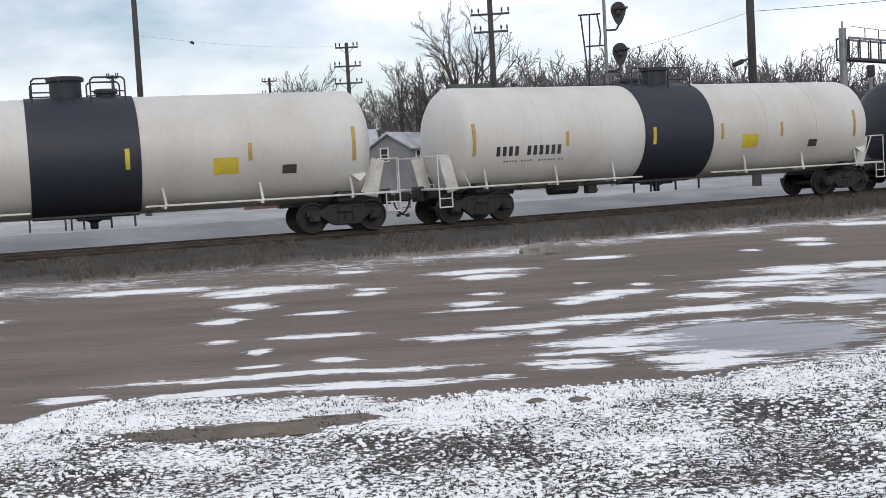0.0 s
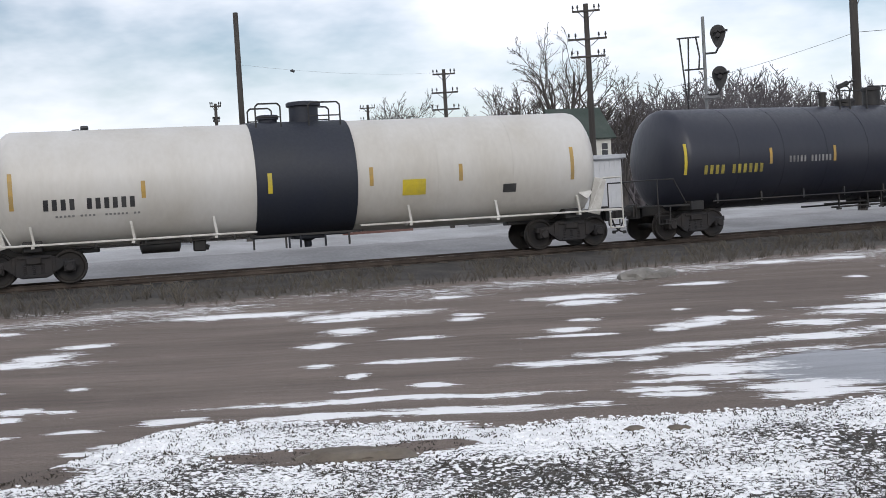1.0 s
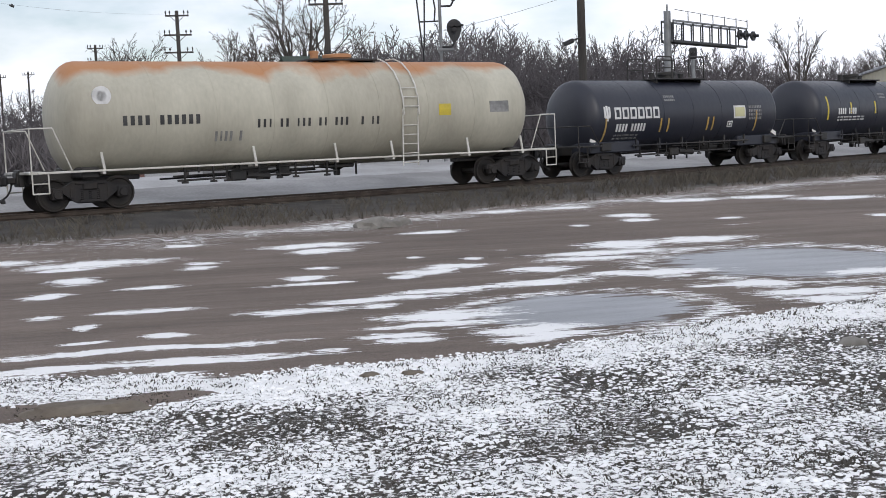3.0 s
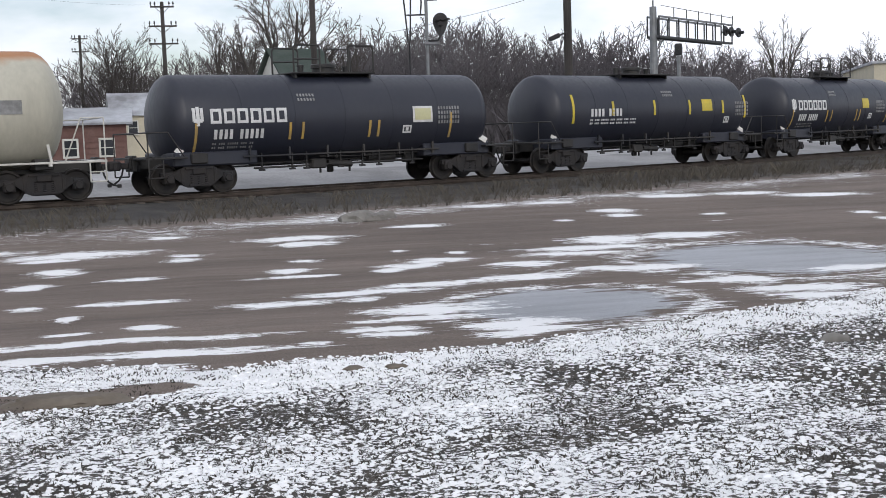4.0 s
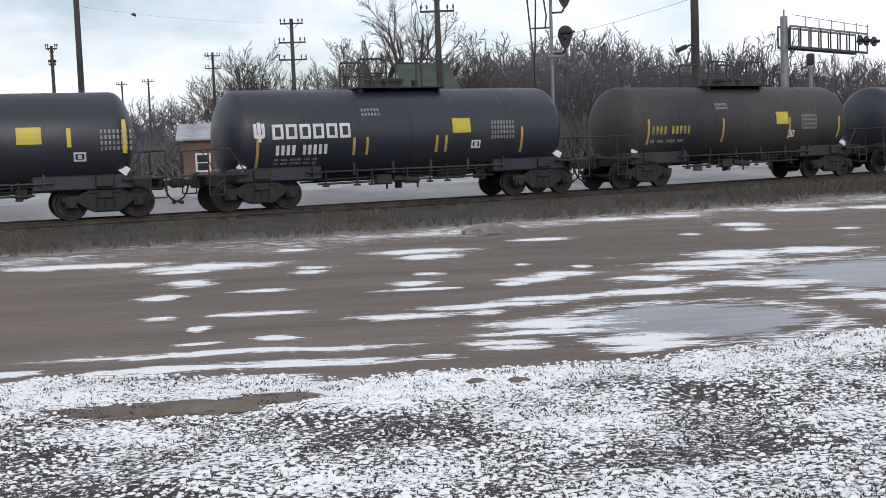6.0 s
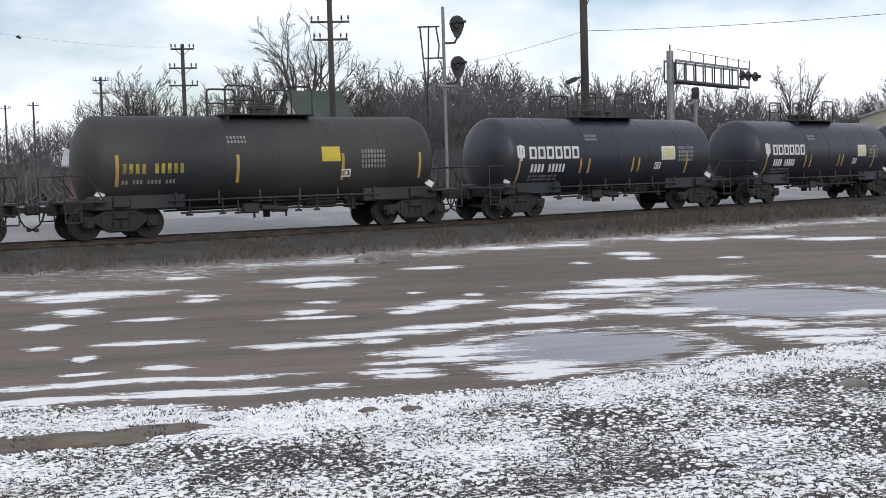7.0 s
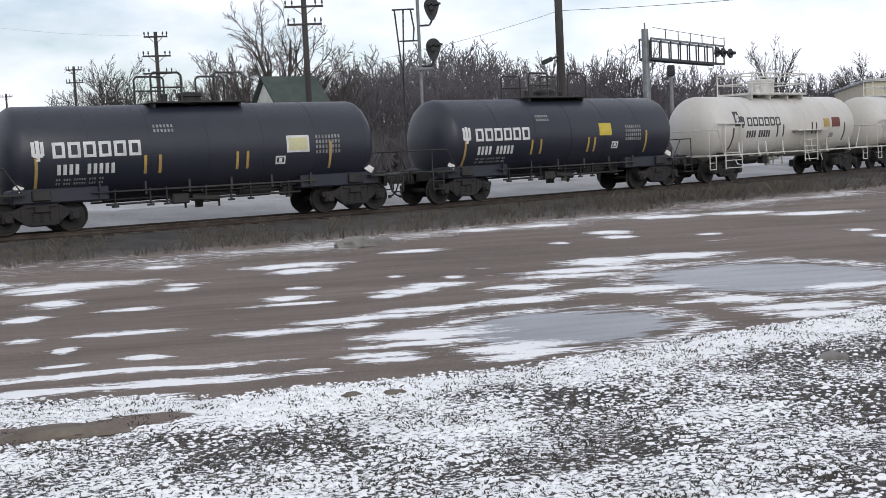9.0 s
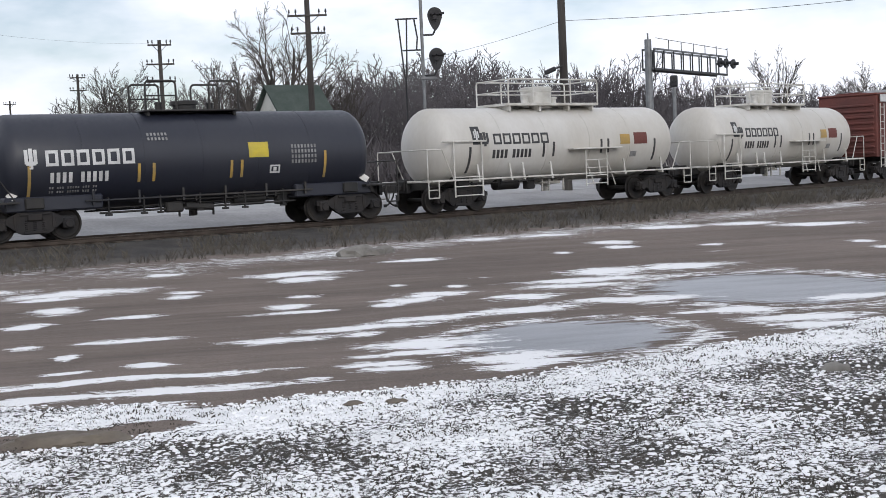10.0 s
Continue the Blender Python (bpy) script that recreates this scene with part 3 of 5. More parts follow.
def rail_frame(bm, x0, x1, y, z0, z1, r=0.024, mids=1):
    pts = [(x0, y, z0), (x0, y, z1 - 0.08), (x0 + 0.08, y, z1), (x1 - 0.08, y, z1), (x1, y, z1 - 0.08), (x1, y, z0)]
    pipe(bm, pts, r)
    for k in range(mids):
        zz = z0 + (z1 - z0) * (k + 1) / (mids + 1)
        rod(bm, (x0, y, zz), (x1, y, zz), r * 0.8, 6)


def decal(car, kind, material, r, zc, x, z, w, h, label=""):
    bm = bmesh.new()
    side_slab(bm, r, zc, x, z, w, h)
    return part(kind, bm, material, car, label)


def lettering(car, material, r, zc, x, z, h, text, label, w=None, gap=0.3):
    bm = bmesh.new()
    bars(bm, r, zc, x, z, h, text, w, gap)
    return tagged(part("lettering", bm, material, car, label), kind="stuff")


def emblem(car, material, r, zc, x, z, h, width, label):
    """The owner's mark as plain shapes: a small leafy blot and six hollow blocks."""
    bm = bmesh.new()
    for dx, dz, w, k in ((0, 0.0, 0.1, 1.3), (-0.12, 0.05, 0.09, 0.9), (0.12, 0.05, 0.09, 0.9), (0, -0.12, 0.26, 0.25)):
        side_slab(bm, r, zc, x + dx, z + dz, w, h * k)
    x += 0.36
    step = (width - 0.36) / 6
    for i in range(6):
        hollow(bm, r, zc, x + (i + 0.45) * step, z, step * 0.8, h, h * 0.19)
    return tagged(part("emblem", bm, material, car, label), kind="stuff")


def diamond(car, material, r, zc, x, z, s, label):
    bm = bmesh.new()
    a = math.asin((z - zc) / r)
    rot = Matrix.Rotation(a, 3, "X") @ Matrix.Rotation(radians(45), 3, "Y")
    box(bm, (x, -(r + 0.03) * math.cos(a), z), (s, 0.015, s), rot)
    return part("placard", bm, material, car, label)


def underframe(car, length, material):
    """Draft sills at both ends with strikers and bolsters under the tank."""
    for sg in (-1, 1):
        bm = bmesh.new()
        e = sg * length / 2
        box(bm, (e - sg * 2.1, 0, 0.93), (3.4, 0.42, 0.34), bevel=0.02)
        box(bm, (e - sg * 0.52, 0, 0.93), (0.14, 0.6, 0.46), bevel=0.02)
        box(bm, (e - sg * 2.1, 0, 1.02), (0.5, 2.5, 0.3), bevel=0.03)
        part("draft_sill", bm, material, car)
        c = part("coupler", COUPLER, STEEL, car, at=(e - sg * 0.06, 0, 0))
        h = part("air_hose", HOSE, BLACKP, car, at=(e, 0, 0))
        if sg < 0:
            c.rotation_euler[2] = h.rotation_euler[2] = math.pi


def end_rails(car, length, material, sg, zc, tall=0.95):
    """End sill, handrail and sill step at one end of a car."""
    e = sg * (length / 2 - 0.62)
    bm = bmesh.new()
    box(bm, (e, 0, 1.06), (0.3, 2.7, 0.07), bevel=0.01)
    box(bm, (e - sg * 0.55, -1.28, 1.06), (1.0, 0.3, 0.06), bevel=0.01)
    box(bm, (e - sg * 0.55, 1.28, 1.06), (1.0, 0.3, 0.06), bevel=0.01)
    part("end_platform", bm, material, car)
    for y in (-1.38, 1.38):
        bm = bmesh.new()
        pipe(bm, [(e + sg * 0.1, y, 1.08), (e + sg * 0.1, y, 1.08 + tall), (e - sg * 0.5, y, 1.08 + tall), (e - sg * 0.95, y, 1.1)], 0.02)
        part("handrail", bm, material, car)
    bm = bmesh.new()
    rod(bm, (e + sg * 0.1, -1.38, 1.08 + tall), (e + sg * 0.1, 1.38, 1.08 + tall), 0.02, 6)
    part("cross_rail", bm, material, car)
    for y in (-1.4, 1.4):
        bm = bmesh.new()
        pipe(bm, [(e + sg * 0.1, y, 1.05), (e + sg * 0.1, y, 0.52), (e - sg * 0.32, y, 0.52), (e - sg * 0.32, y, 1.05)], 0.022)
        rod(bm, (e + sg * 0.1, y, 0.78), (e - sg * 0.32, y, 0.78), 0.018, 6)
        part("sill_step", bm, material, car)


def running_board(car, x0, x1, r, zc, material, posts):
    """Side walkway strip with brackets that run up to the tank."""
    for y in (-1.36, 1.36):
        bm = bmesh.new()
        box(bm, ((x0 + x1) / 2, y, 1.06), (x1 - x0, 0.16, 0.055), bevel=0.01)
        part("running_board", bm, material, car)
    for x in posts:
        bm = bmesh.new()
        box(bm, (x - 0.02, -1.37, 1.3), (0.07, 0.05, 0.5), Matrix.Rotation(radians(-9), 3, "Y"), 0.008)
        box(bm, (x - 0.02, -1.2, 1.0), (0.08, 0.5, 0.06))
        part("bracket", bm, material, car)


def brake_gear(car, x, material):
    bm = bmesh.new()
    lathe(bm, [(-0.55, 0.05), (-0.5, 0.2), (0.5, 0.2), (0.55, 0.05)], "x", 14, (x, -0.55, 0.84))
    part("air_reservoir", bm, material, car, smooth=True)
    bm = bmesh.new()
    box(bm, (x + 1.05, -0.6, 0.8), (0.34, 0.3, 0.36), bevel=0.03)
    rod(bm, (x + 1.05, -0.6, 0.8), (x + 1.3, -0.6, 0.7), 0.07, 10)
    part("brake_valve", bm, material, car)
    bm = bmesh.new()
    pipe(bm, [(x - 2.3, -0.8, 0.93), (x - 0.6, -0.8, 0.9), (x + 1.0, -0.8, 0.93), (x + 2.6, -0.75, 0.95)], 0.022)
    for k in (-1.7, -0.4, 0.8, 2.0):
        box(bm, (x + k, -0.8, 0.98), (0.05, 0.05, 0.24))
    part("brake_pipe", bm, material, car)


def low_pipes(car, x0, x1, material):
    """Brake rods and heater pipes slung low between the trucks, on hangers."""
    for y, z, r in ((-0.95, 0.66, 0.032), (-0.6, 0.78, 0.026), (0.5, 0.7, 0.03)):
        bm = bmesh.new()
        rod(bm, (x0, y, z), (x1, y, z + 0.05), r, 7)
        part("low_pipe", bm, material, car)
    for i in range(7):
        x = x0 + (x1 - x0) * (i + 0.3 + 0.25 * math.sin(i * 2.3)) / 7
        bm = bmesh.new()
        box(bm, (x, -0.95, 0.84), (0.05, 0.06, 0.5), bevel=0.008)
        box(bm, (x, -0.95, 0.6), (0.2, 0.07, 0.06), bevel=0.008)
        part("hanger", bm, material, car)
    bm = bmesh.new()
    box(bm, (x0 + 0.36 * (x1 - x0), -0.9, 0.72), (0.5, 0.32, 0.3), bevel=0.04)
    rod(bm, (x0 + 0.42 * (x1 - x0), -0.9, 0.72), (x0 + 0.56 * (x1 - x0), -0.9, 0.66), 0.1, 10)
    part("brake_cylinder", bm, material, car)


def outlet(car, x, r, zc, material):
    bm = bmesh.new()
    b = zc - r
    lathe(bm, [(b - 0.34, 0.09), (b - 0.3, 0.11), (b - 0.16, 0.11), (b - 0.12, 0.2), (b + 0.1, 0.34)], "z", 14, (x, 0, 0))
    box(bm, (x, 0, b - 0.04), (0.9, 0.7, 0.12), bevel=0.03)
    for dx in (-0.62, -0.3, 0.42):
        box(bm, (x + dx, -0.5, b - 0.12), (0.05, 0.05, 0.42))
    part("bottom_outlet", bm, material, car, smooth=True)


def dome(car, x, top, material, r=0.42, h=0.48, flange=0.5):
    bm = bmesh.new()
    lathe(bm, [(top - 0.15, r), (top + h - 0.1, r), (top + h - 0.09, flange), (top + h, flange), (top + h + 0.03, flange * 0.9)], "z", 20, (x, 0, 0))
    return part("manway_dome", bm, material, car, smooth=True)


def valve(car, x, y, top, material, r=0.13, h=0.32):
    bm = bmesh.new()
    lathe(bm, [(top - 0.12, r), (top + h * 0.8, r), (top + h * 0.8, r * 1.25), (top + h, r * 1.25), (top + h * 1.05, r * 0.7)], "z", 12, (x, y, 0))
    return part("relief_valve", bm, material, car, smooth=True)


def new_car(label, length, group="cars of the freight train", category="tank car", name="tank_car"):
    car = thing(name, label, category, group)
    for sg in (-1, 1):
        add_truck(car, sg * (length / 2 - 2.1))
    underframe(car, length, BLACKP)
    return car


def banded_car(length, turned=False):
    """White car whose band sits off the middle; turned: the other end leads."""
    car = new_car("white railway tank car with a wide black band, on black trucks", length)
    r, zc = 1.62, 2.48
    tl = length - 2.2
    k = tl / 16.7
    m = 0.6 if turned else -0.35
    f = -1 if turned else 1
    top = zc + r
    part("tank", tank_mesh(tl, r, zc, WHITE, 6), WHITE, car)
    bm = bmesh.new()
    lathe(bm, [(-1.42, r - 0.02), (-1.4, r + 0.035), (1.4, r + 0.035), (1.42, r - 0.02)], "x", 48, (m, 0, zc))
    part("band", bm, BAND, car, "black coated band round the tank", True)
    dome(car, m + f * 0.3, top, BAND, 0.42, 0.55, 0.5)
    dome(car, m - f * 0.75, top, BAND, 0.27, 0.2, 0.32)
    for x0, x1 in ((-1.2, -0.5), (0.3, 1.2)):
        for y in (-0.75, 0.75):
            bm = bmesh.new()
            rail_frame(bm, m + x0, m + x1, y, top - 0.25, top + 0.5, mids=1)
            part("top_handrail", bm, BLACKP, car)
    running_board(car, -length / 2 + 1.2, m - 1.45, r, zc, WHITEP, [x * k for x in (-7.35, -4.9, -2.8)])
    running_board(car, m + 1.45, length / 2 - 1.2, r, zc, WHITEP, [x * k for x in (2.5, 5.05, 7.55)])
    bm = bmesh.new()
    for x0 in (-1.5, -0.6, 1.2):
        box(bm, (m + x0, -1.0, zc - r - 0.14), (0.05, 0.05, 0.34))
    box(bm, (m, -1.0, zc - r + 0.05), (3.2, 0.06, 0.06))
    part("bottom_guard", bm, BLACKP, car)
    outlet(car, m + 0.2, r, zc, BAND)
    brake_gear(car, -4.2 * k, BLACKP)
    for sg in (-1, 1):
        end_rails(car, length, WHITEP, sg, zc)
    SHIFT[:] = 0.0, -0.25
    rr = r + 0.003
    for x, z, h in ((-7.8, 2.7, 0.95), (-4.6, 2.62, 0.45), (-2.3 if turned else m + 1.75, 2.65, 0.52), (4.75 if turned else 3.95, 2.65, 0.48), (7.6 if turned else 7.3, 2.75, 0.95)):
        decal(car, "reflector_strip", OCHRE, rr, zc, x * k, z, 0.11, h)
    decal(car, "reflector_strip", YELLOW, r + 0.035, zc, m + (1.05 if turned else -1.05), 2.6, 0.12, 0.55, "bright yellow reflector strip")
    decal(car, "sign_panel", YELLOW, rr, zc, (4.1 if turned else 2.6) * k, 2.3, 0.68, 0.44, "weathered yellow panel")
    decal(car, "sign_panel", LETTERK, rr, zc, (5.8 if turned else 5.4) * k, 2.13, 0.4, 0.24, "small black panel")
    lettering(car, LETTERK, rr, zc, -7.1 * k, 2.32, 0.28, "xxxx xxxxxx", "black reporting marks as plain bars", 0.17, 0.28)
    lettering(car, LETTERG, rr, zc, -6.8 * k, 2.02, 0.05, "xxxxx xxxx  xxxxxx xx", "faint grey lines of small marks", 0.08, 0.3)
    diamond(car, WHITEP, r, zc, 7.75 * k, 1.62, 0.32, "white diamond placard")
    for sg in (-1, 1):
        for y in (-0.9, 0.9):
            bm = bmesh.new()
            box(bm, (sg * (length / 2 - 1.12), y, 1.5), (0.4, 0.05, 1.1), Matrix.Rotation(radians(sg * 14), 3, "Y"), 0.01)
            part("head_brace", bm, WHITEP, car)
    return car


def long_black_car(length):
    car = new_car("long dusty black railway tank car with yellow marks", length)
    r, zc = 1.62, 2.48
    tl = length - 2.3
    k = tl / 17.0
    top = zc + r
    part("tank", tank_mesh(tl, r, zc, BLACK, 8), BLACK, car)
    dome(car, 0.9, top, BLACKP, 0.3, 0.6, 0.34)
    dome(car, -0.35, top, BLACKP, 0.32, 0.2, 0.36)
    valve(car, -1.5, -0.2, top, BLACKP, 0.13, 0.45)
    valve(car, 1.75, -0.2, top, BLACKP, 0.14, 0.45)
    for x0, x1 in ((-1.2, -0.75), (0.0, 1.6)):
        for y in (-0.7, 0.7):
            bm = bmesh.new()
            rail_frame(bm, x0, x1, y, top - 0.2, top + 0.6, mids=0)
            part("top_handrail", bm, BLACKP, car)
    bm = bmesh.new()
    for y in (-1.3, 1.3):
        pipe(bm, [(-tl / 2 + 1.5, y, 1.12), (tl / 2 - 1.5, y, 1.12)], 0.025)
        for i in range(9):
            x = -tl / 2 + 1.7 + (tl - 3.4) * i / 8
            box(bm, (x, y * 0.97, 1.2), (0.06, 0.06, 0.3))
    part("side_handrail", bm, GREYBLACK, car)
    outlet(car, 0.3, r, zc, BLACKP)
    brake_gear(car, 5.0 * k, BLACKP)
    low_pipes(car, -2.0, 5.5, BLACKP)
    for sg in (-1, 1):
        end_rails(car, length, BLACKP, sg, zc, 0.8)
    SHIFT[:] = -0.45, -0.3
    rr = r + 0.003
    for x, h in ((-7.75, 0.95), (-4.5, 0.5), (-1.9, 0.5), (0.7, 0.4), (5.2, 0.4), (7.5, 0.95)):
        decal(car, "reflector_strip", YELLOW if abs(x) > 5.5 or x == 0.7 else OCHRE, rr, zc, x * k, 2.75, 0.1, h)
    lettering(car, LETTERY, rr, zc, -7.1 * k, 2.4, 0.27, "xxxx xxxxxx", "worn yellow reporting marks as plain bars", 0.16, 0.35)
    lettering(car, LETTERG, rr, zc, -3.8 * k, 2.62, 0.2, "xxixx xxixxx", "faded grey scrawl on the tank", 0.1, 0.5)
    decal(car, "sign_panel", YELLOW, rr, zc, 3.35 * k, 2.85, 0.68, 0.42, "yellow panel")
    bm = bmesh.new()
    for z in (2.98, 2.82, 2.66):
        bars(bm, rr, zc, 6.2 * k, z, 0.11, "xxxxxxxxxx", 0.075, 0.2)
    tagged(part("lettering", bm, LETTERG, car, "worn grey block of small marks"), kind="stuff")
    bm = bmesh.new()
    hollow(bm, rr, zc, 5.6 * k, 2.18, 0.38, 0.26, 0.05)
    part("sign_panel", bm, LETTERW, car, "small white outlined box")
    lettering(car, LETTERG, rr, zc, 3.9 * k, 2.55, 0.34, "xix xxi ix", "faded grey scrawl on the tank", 0.09, 0.6)
    diamond(car, REDP, r, zc, 7.15 * k, 1.74, 0.27, "red diamond placard")
    diamond(car, WHITEP, r + 0.02, zc, 7.15 * k, 1.755, 0.13, "white mark on the placard")
    return car


def cream_car(length):
    car = new_car("rust-streaked cream railway tank car with white handrails", length)
    r, zc = 1.6, 2.48
    tl = length - 2.7
    top = zc + r
    k = tl / 16.0
    part("tank", tank_mesh(tl, r, zc, CREAM, 7, head=0.8), CREAM, car)
    bm = bmesh.new()
    box(bm, (1.2, 0, top + 0.04), (2.4, 0.9, 0.06), bevel=0.01)
    for x in (0.1, 2.3):
        box(bm, (x, 0, top - 0.02), (0.08, 0.8, 0.12))
    part("top_platform", bm, GREYBLACK, car)
    dome(car, 1.2, top, CREAM, 0.4, 0.2, 0.46)
    valve(car, 0.4, 0, top, CREAM)
    bm = bmesh.new()
    for x in (2.55, 3.1):
        pts = [(x, -1.52, 0.75), (x, -1.6, 2.5)]
        for i in range(7):
            a = radians(-5 + 17 * i)
            pts.append((x, -(r + 0.09) * math.cos(a), zc + (r + 0.09) * math.sin(a)))
        pipe(bm, pts, 0.024)
    for i in range(9):
        z = 0.85 + 0.29 * i
        y = -1.55 if z < 2.5 else -(r + 0.09) * math.cos(math.asin(min(1, (z - zc) / (r + 0.09))))
        rod(bm, (2.55, y, z), (3.1, y, z), 0.017, 6)
    part("side_ladder", bm, WHITEP, car)
    running_board(car, -length / 2 + 1.2, length / 2 - 1.2, r, zc, WHITEP, [x * k for x in (-6.9, -2.4, 0.3, 2.3, 5.2, 7.4)])
    brake_gear(car, -2.2, BLACKP)
    low_pipes(car, -4.6, 0.5, BLACKP)
    outlet(car, 1.0, r, zc, BLACKP)
    for sg in (-1, 1):
        end_rails(car, length, WHITEP, sg, zc, 1.15)
    SHIFT[:] = -0.8, -0.25
    rr = r + 0.003
    lettering(car, LETTERK, rr, zc, -5.6 * k, 2.62, 0.26, "xxxx xxxxxx", "worn black reporting marks as plain bars", 0.16, 0.3)
    lettering(car, LETTERK, rr, zc, -1.6 * k, 2.45, 0.24, "xxi xx ixx xi xxx  x ix", "black scrawled marks along the tank", 0.1, 0.8)
    lettering(car, LETTERG, rr, zc, -2.9 * k, 2.12, 0.28, "xixx x", "black scrawled marks along the tank", 0.1, 0.5)
    decal(car, "sign_panel", YELLOW, rr, zc, 5.0 * k, 2.72, 0.45, 0.36, "faded yellow panel")
    decal(car, "sign_panel", LETTERG, rr, zc, 7.15 * k, 2.78, 0.75, 0.36, "dark grey stencil panel")
    bm = bmesh.new()
    lathe(bm, [(-0.03, 0.26), (0.05, 0.26), (0.05, 0.14), (-0.03, 0.14)], "y", 18, (-6.9 * k, -r * 0.955, 3.05))
    part("round_mark", bm, LETTERW, car, "white ring mark")
    return car


def short_black_car(length, marks):
    """A short black tank car; marks says which of the few liveries it wears."""
    pale = marks == "pale_panel"
    marks = "white" if pale else marks
    yellow_marks = marks == "yellow"
    gold = marks == "gold"
    label = {"white": "short black railway tank car with a white emblem", "yellow": "short black railway tank car with yellow reflector strips",
             "gold": "short dusty black railway tank car with gold marks"}[marks]
    if pale:
        label = "short black railway tank car with a white emblem and pale panel"
    car = new_car(label, length)
    r, zc = 1.35, 2.1
    tl = length - 2.3
    top = zc + r
    paint = GREYBLACK if gold else BLACK

    def X(p):
        return (p - 0.5) * tl

    part("tank", tank_mesh(tl, r, zc, paint, 5, head=0.6), paint, car)
    dome(car, 0.0, top, BLACKP, 0.34, 0.3, 0.4)
    valve(car, -0.75, 0.1, top, BLACKP, 0.1, 0.3)
    valve(car, 0.75, -0.1, top, BLACKP, 0.1, 0.26)
    bm = bmesh.new()
    box(bm, (0, 0, top + 0.02), (2.9, 1.5, 0.05), bevel=0.01)
    for x in (-1.3, 1.3):
        box(bm, (x, 0, top - 0.06), (0.07, 1.3, 0.14))
    part("top_platform", bm, BLACKP, car)
    if not yellow_marks:
        for x0, x1 in ((-1.4, -0.5), (0.5, 1.4)):
            for y in (-0.72, 0.72):
                bm = bmesh.new()
                rail_frame(bm, x0, x1, y, top + 0.02, top + 0.86, 0.03, 1 if x0 < 0 else 0)
                part("top_handrail", bm, BLACKP, car)
    bm = bmesh.new()
    for y in (-1.25, 1.25):
        pipe(bm, [(X(0.2), y, 1.02), (X(0.8), y, 1.02)], 0.03)
        for i in range(6):
            box(bm, (X(0.22 + 0.112 * i), y * 0.98, 1.08), (0.06, 0.06, 0.36))
    part("side_handrail", bm, GREYBLACK, car)
    for sg in (-1, 1):
        bm = bmesh.new()
        box(bm, (sg * (tl / 2 - 1.5), 0, 1.0), (2.6, 2.3, 0.4), bevel=0.04)
        part("tank_saddle", bm, paint, car)
    outlet(car, 0.1, r, zc, BLACKP)
    brake_gear(car, 1.6, BLACKP)
    low_pipes(car, X(0.24), X(0.76), BLACKP)
    for sg in (-1, 1):
        end_rails(car, length, BLACKP, sg, zc, 0.7)
    SHIFT[:] = -1.33, -0.26
    rr = r + 0.003
    strip = YELLOW if yellow_marks else OCHRE
    if marks == "white":
        emblem(car, LETTERW, rr, zc, X(0.195), 2.46, 0.42, 0.25 * tl, "white emblem of plain blocks")
        lettering(car, LETTERW, rr, zc, X(0.235), 1.94, 0.27, "xxxx xxxxx", "white reporting marks as plain bars", 0.13, 0.25)
        bm = bmesh.new()
        for z in (1.93, 1.82):
            bars(bm, rr, zc, X(0.235), z - 0.26, 0.05, "xx xxx xxxxx xxx xx", 0.055, 0.25)
        tagged(part("lettering", bm, LETTERG, car, "grey lines of small marks"), kind="stuff")
        for p, z, h in ((0.19, 2.1, 0.85), (0.45, 2.25, 0.5), (0.487, 2.25, 0.5), (0.69, 2.25, 0.5), (0.718, 2.25, 0.5), (0.955, 2.3, 0.8)):
            decal(car, "reflector_strip", strip, rr, zc, X(p), z - 0.26, 0.08, h)
    elif gold:
        lettering(car, LETTERY, rr, zc, X(0.2), 2.19, 0.27, "xxxx xxxxx", "worn gold reporting marks as plain bars", 0.14, 0.3)
        lettering(car, LETTERG, rr, zc, X(0.2), 1.82, 0.1, "xx xxx xxxx xxx", "faint grey small marks", 0.08, 0.3)
        for p, z, h in ((0.19, 2.4, 0.85), (0.5, 2.4, 0.8), (0.8, 2.4, 0.8), (1.04, 2.4, 0.8)):
            decal(car, "reflector_strip", strip, rr, zc, X(p), z - 0.26, 0.09, h)
    else:
        SHIFT[:] = 0.0, -0.1
        lettering(car, LETTERW, rr, zc, X(0.175), 2.16, 0.27, "xxxx xxxx", "white reporting marks as plain bars", 0.15, 0.25)
        bm = bmesh.new()
        for z in (1.9, 1.78):
            bars(bm, rr, zc, X(0.175), z, 0.06, "xx xxx xxxxx xxx xxxx xxx xxxx", 0.065, 0.25)
        tagged(part("lettering", bm, LETTERW, car, "white lines of small marks"), kind="stuff")
        for p, z, h in ((0.1, 2.3, 1.0), (0.28, 2.3, 0.5), (0.48, 2.3, 0.55), (0.66, 2.3, 0.55), (0.84, 2.3, 0.5), (0.965, 2.3, 0.9)):
            decal(car, "reflector_strip", strip, rr, zc, X(p), z, 0.11, h, "bright yellow reflector strip")
        SHIFT[:] = 0.6, -0.25
    if pale:
        decal(car, "sign_panel", LETTERW, rr, zc, X(0.86), 2.4, 0.74, 0.5, "white border panel")
        decal(car, "sign_panel", PALEYELLOW, rr + 0.012, zc, X(0.86), 2.4, 0.6, 0.36, "pale yellow panel")
    else:
        decal(car, "sign_panel", YELLOW, rr, zc, X(0.7 if yellow_marks else 0.765), 2.52, 0.62, 0.44, "yellow panel")
    bm = bmesh.new()
    hollow(bm, rr, zc, X(0.81), 1.94, 0.32, 0.24, 0.045)
    side_slab(bm, rr, zc, X(0.81), 1.94, 0.1, 0.1)
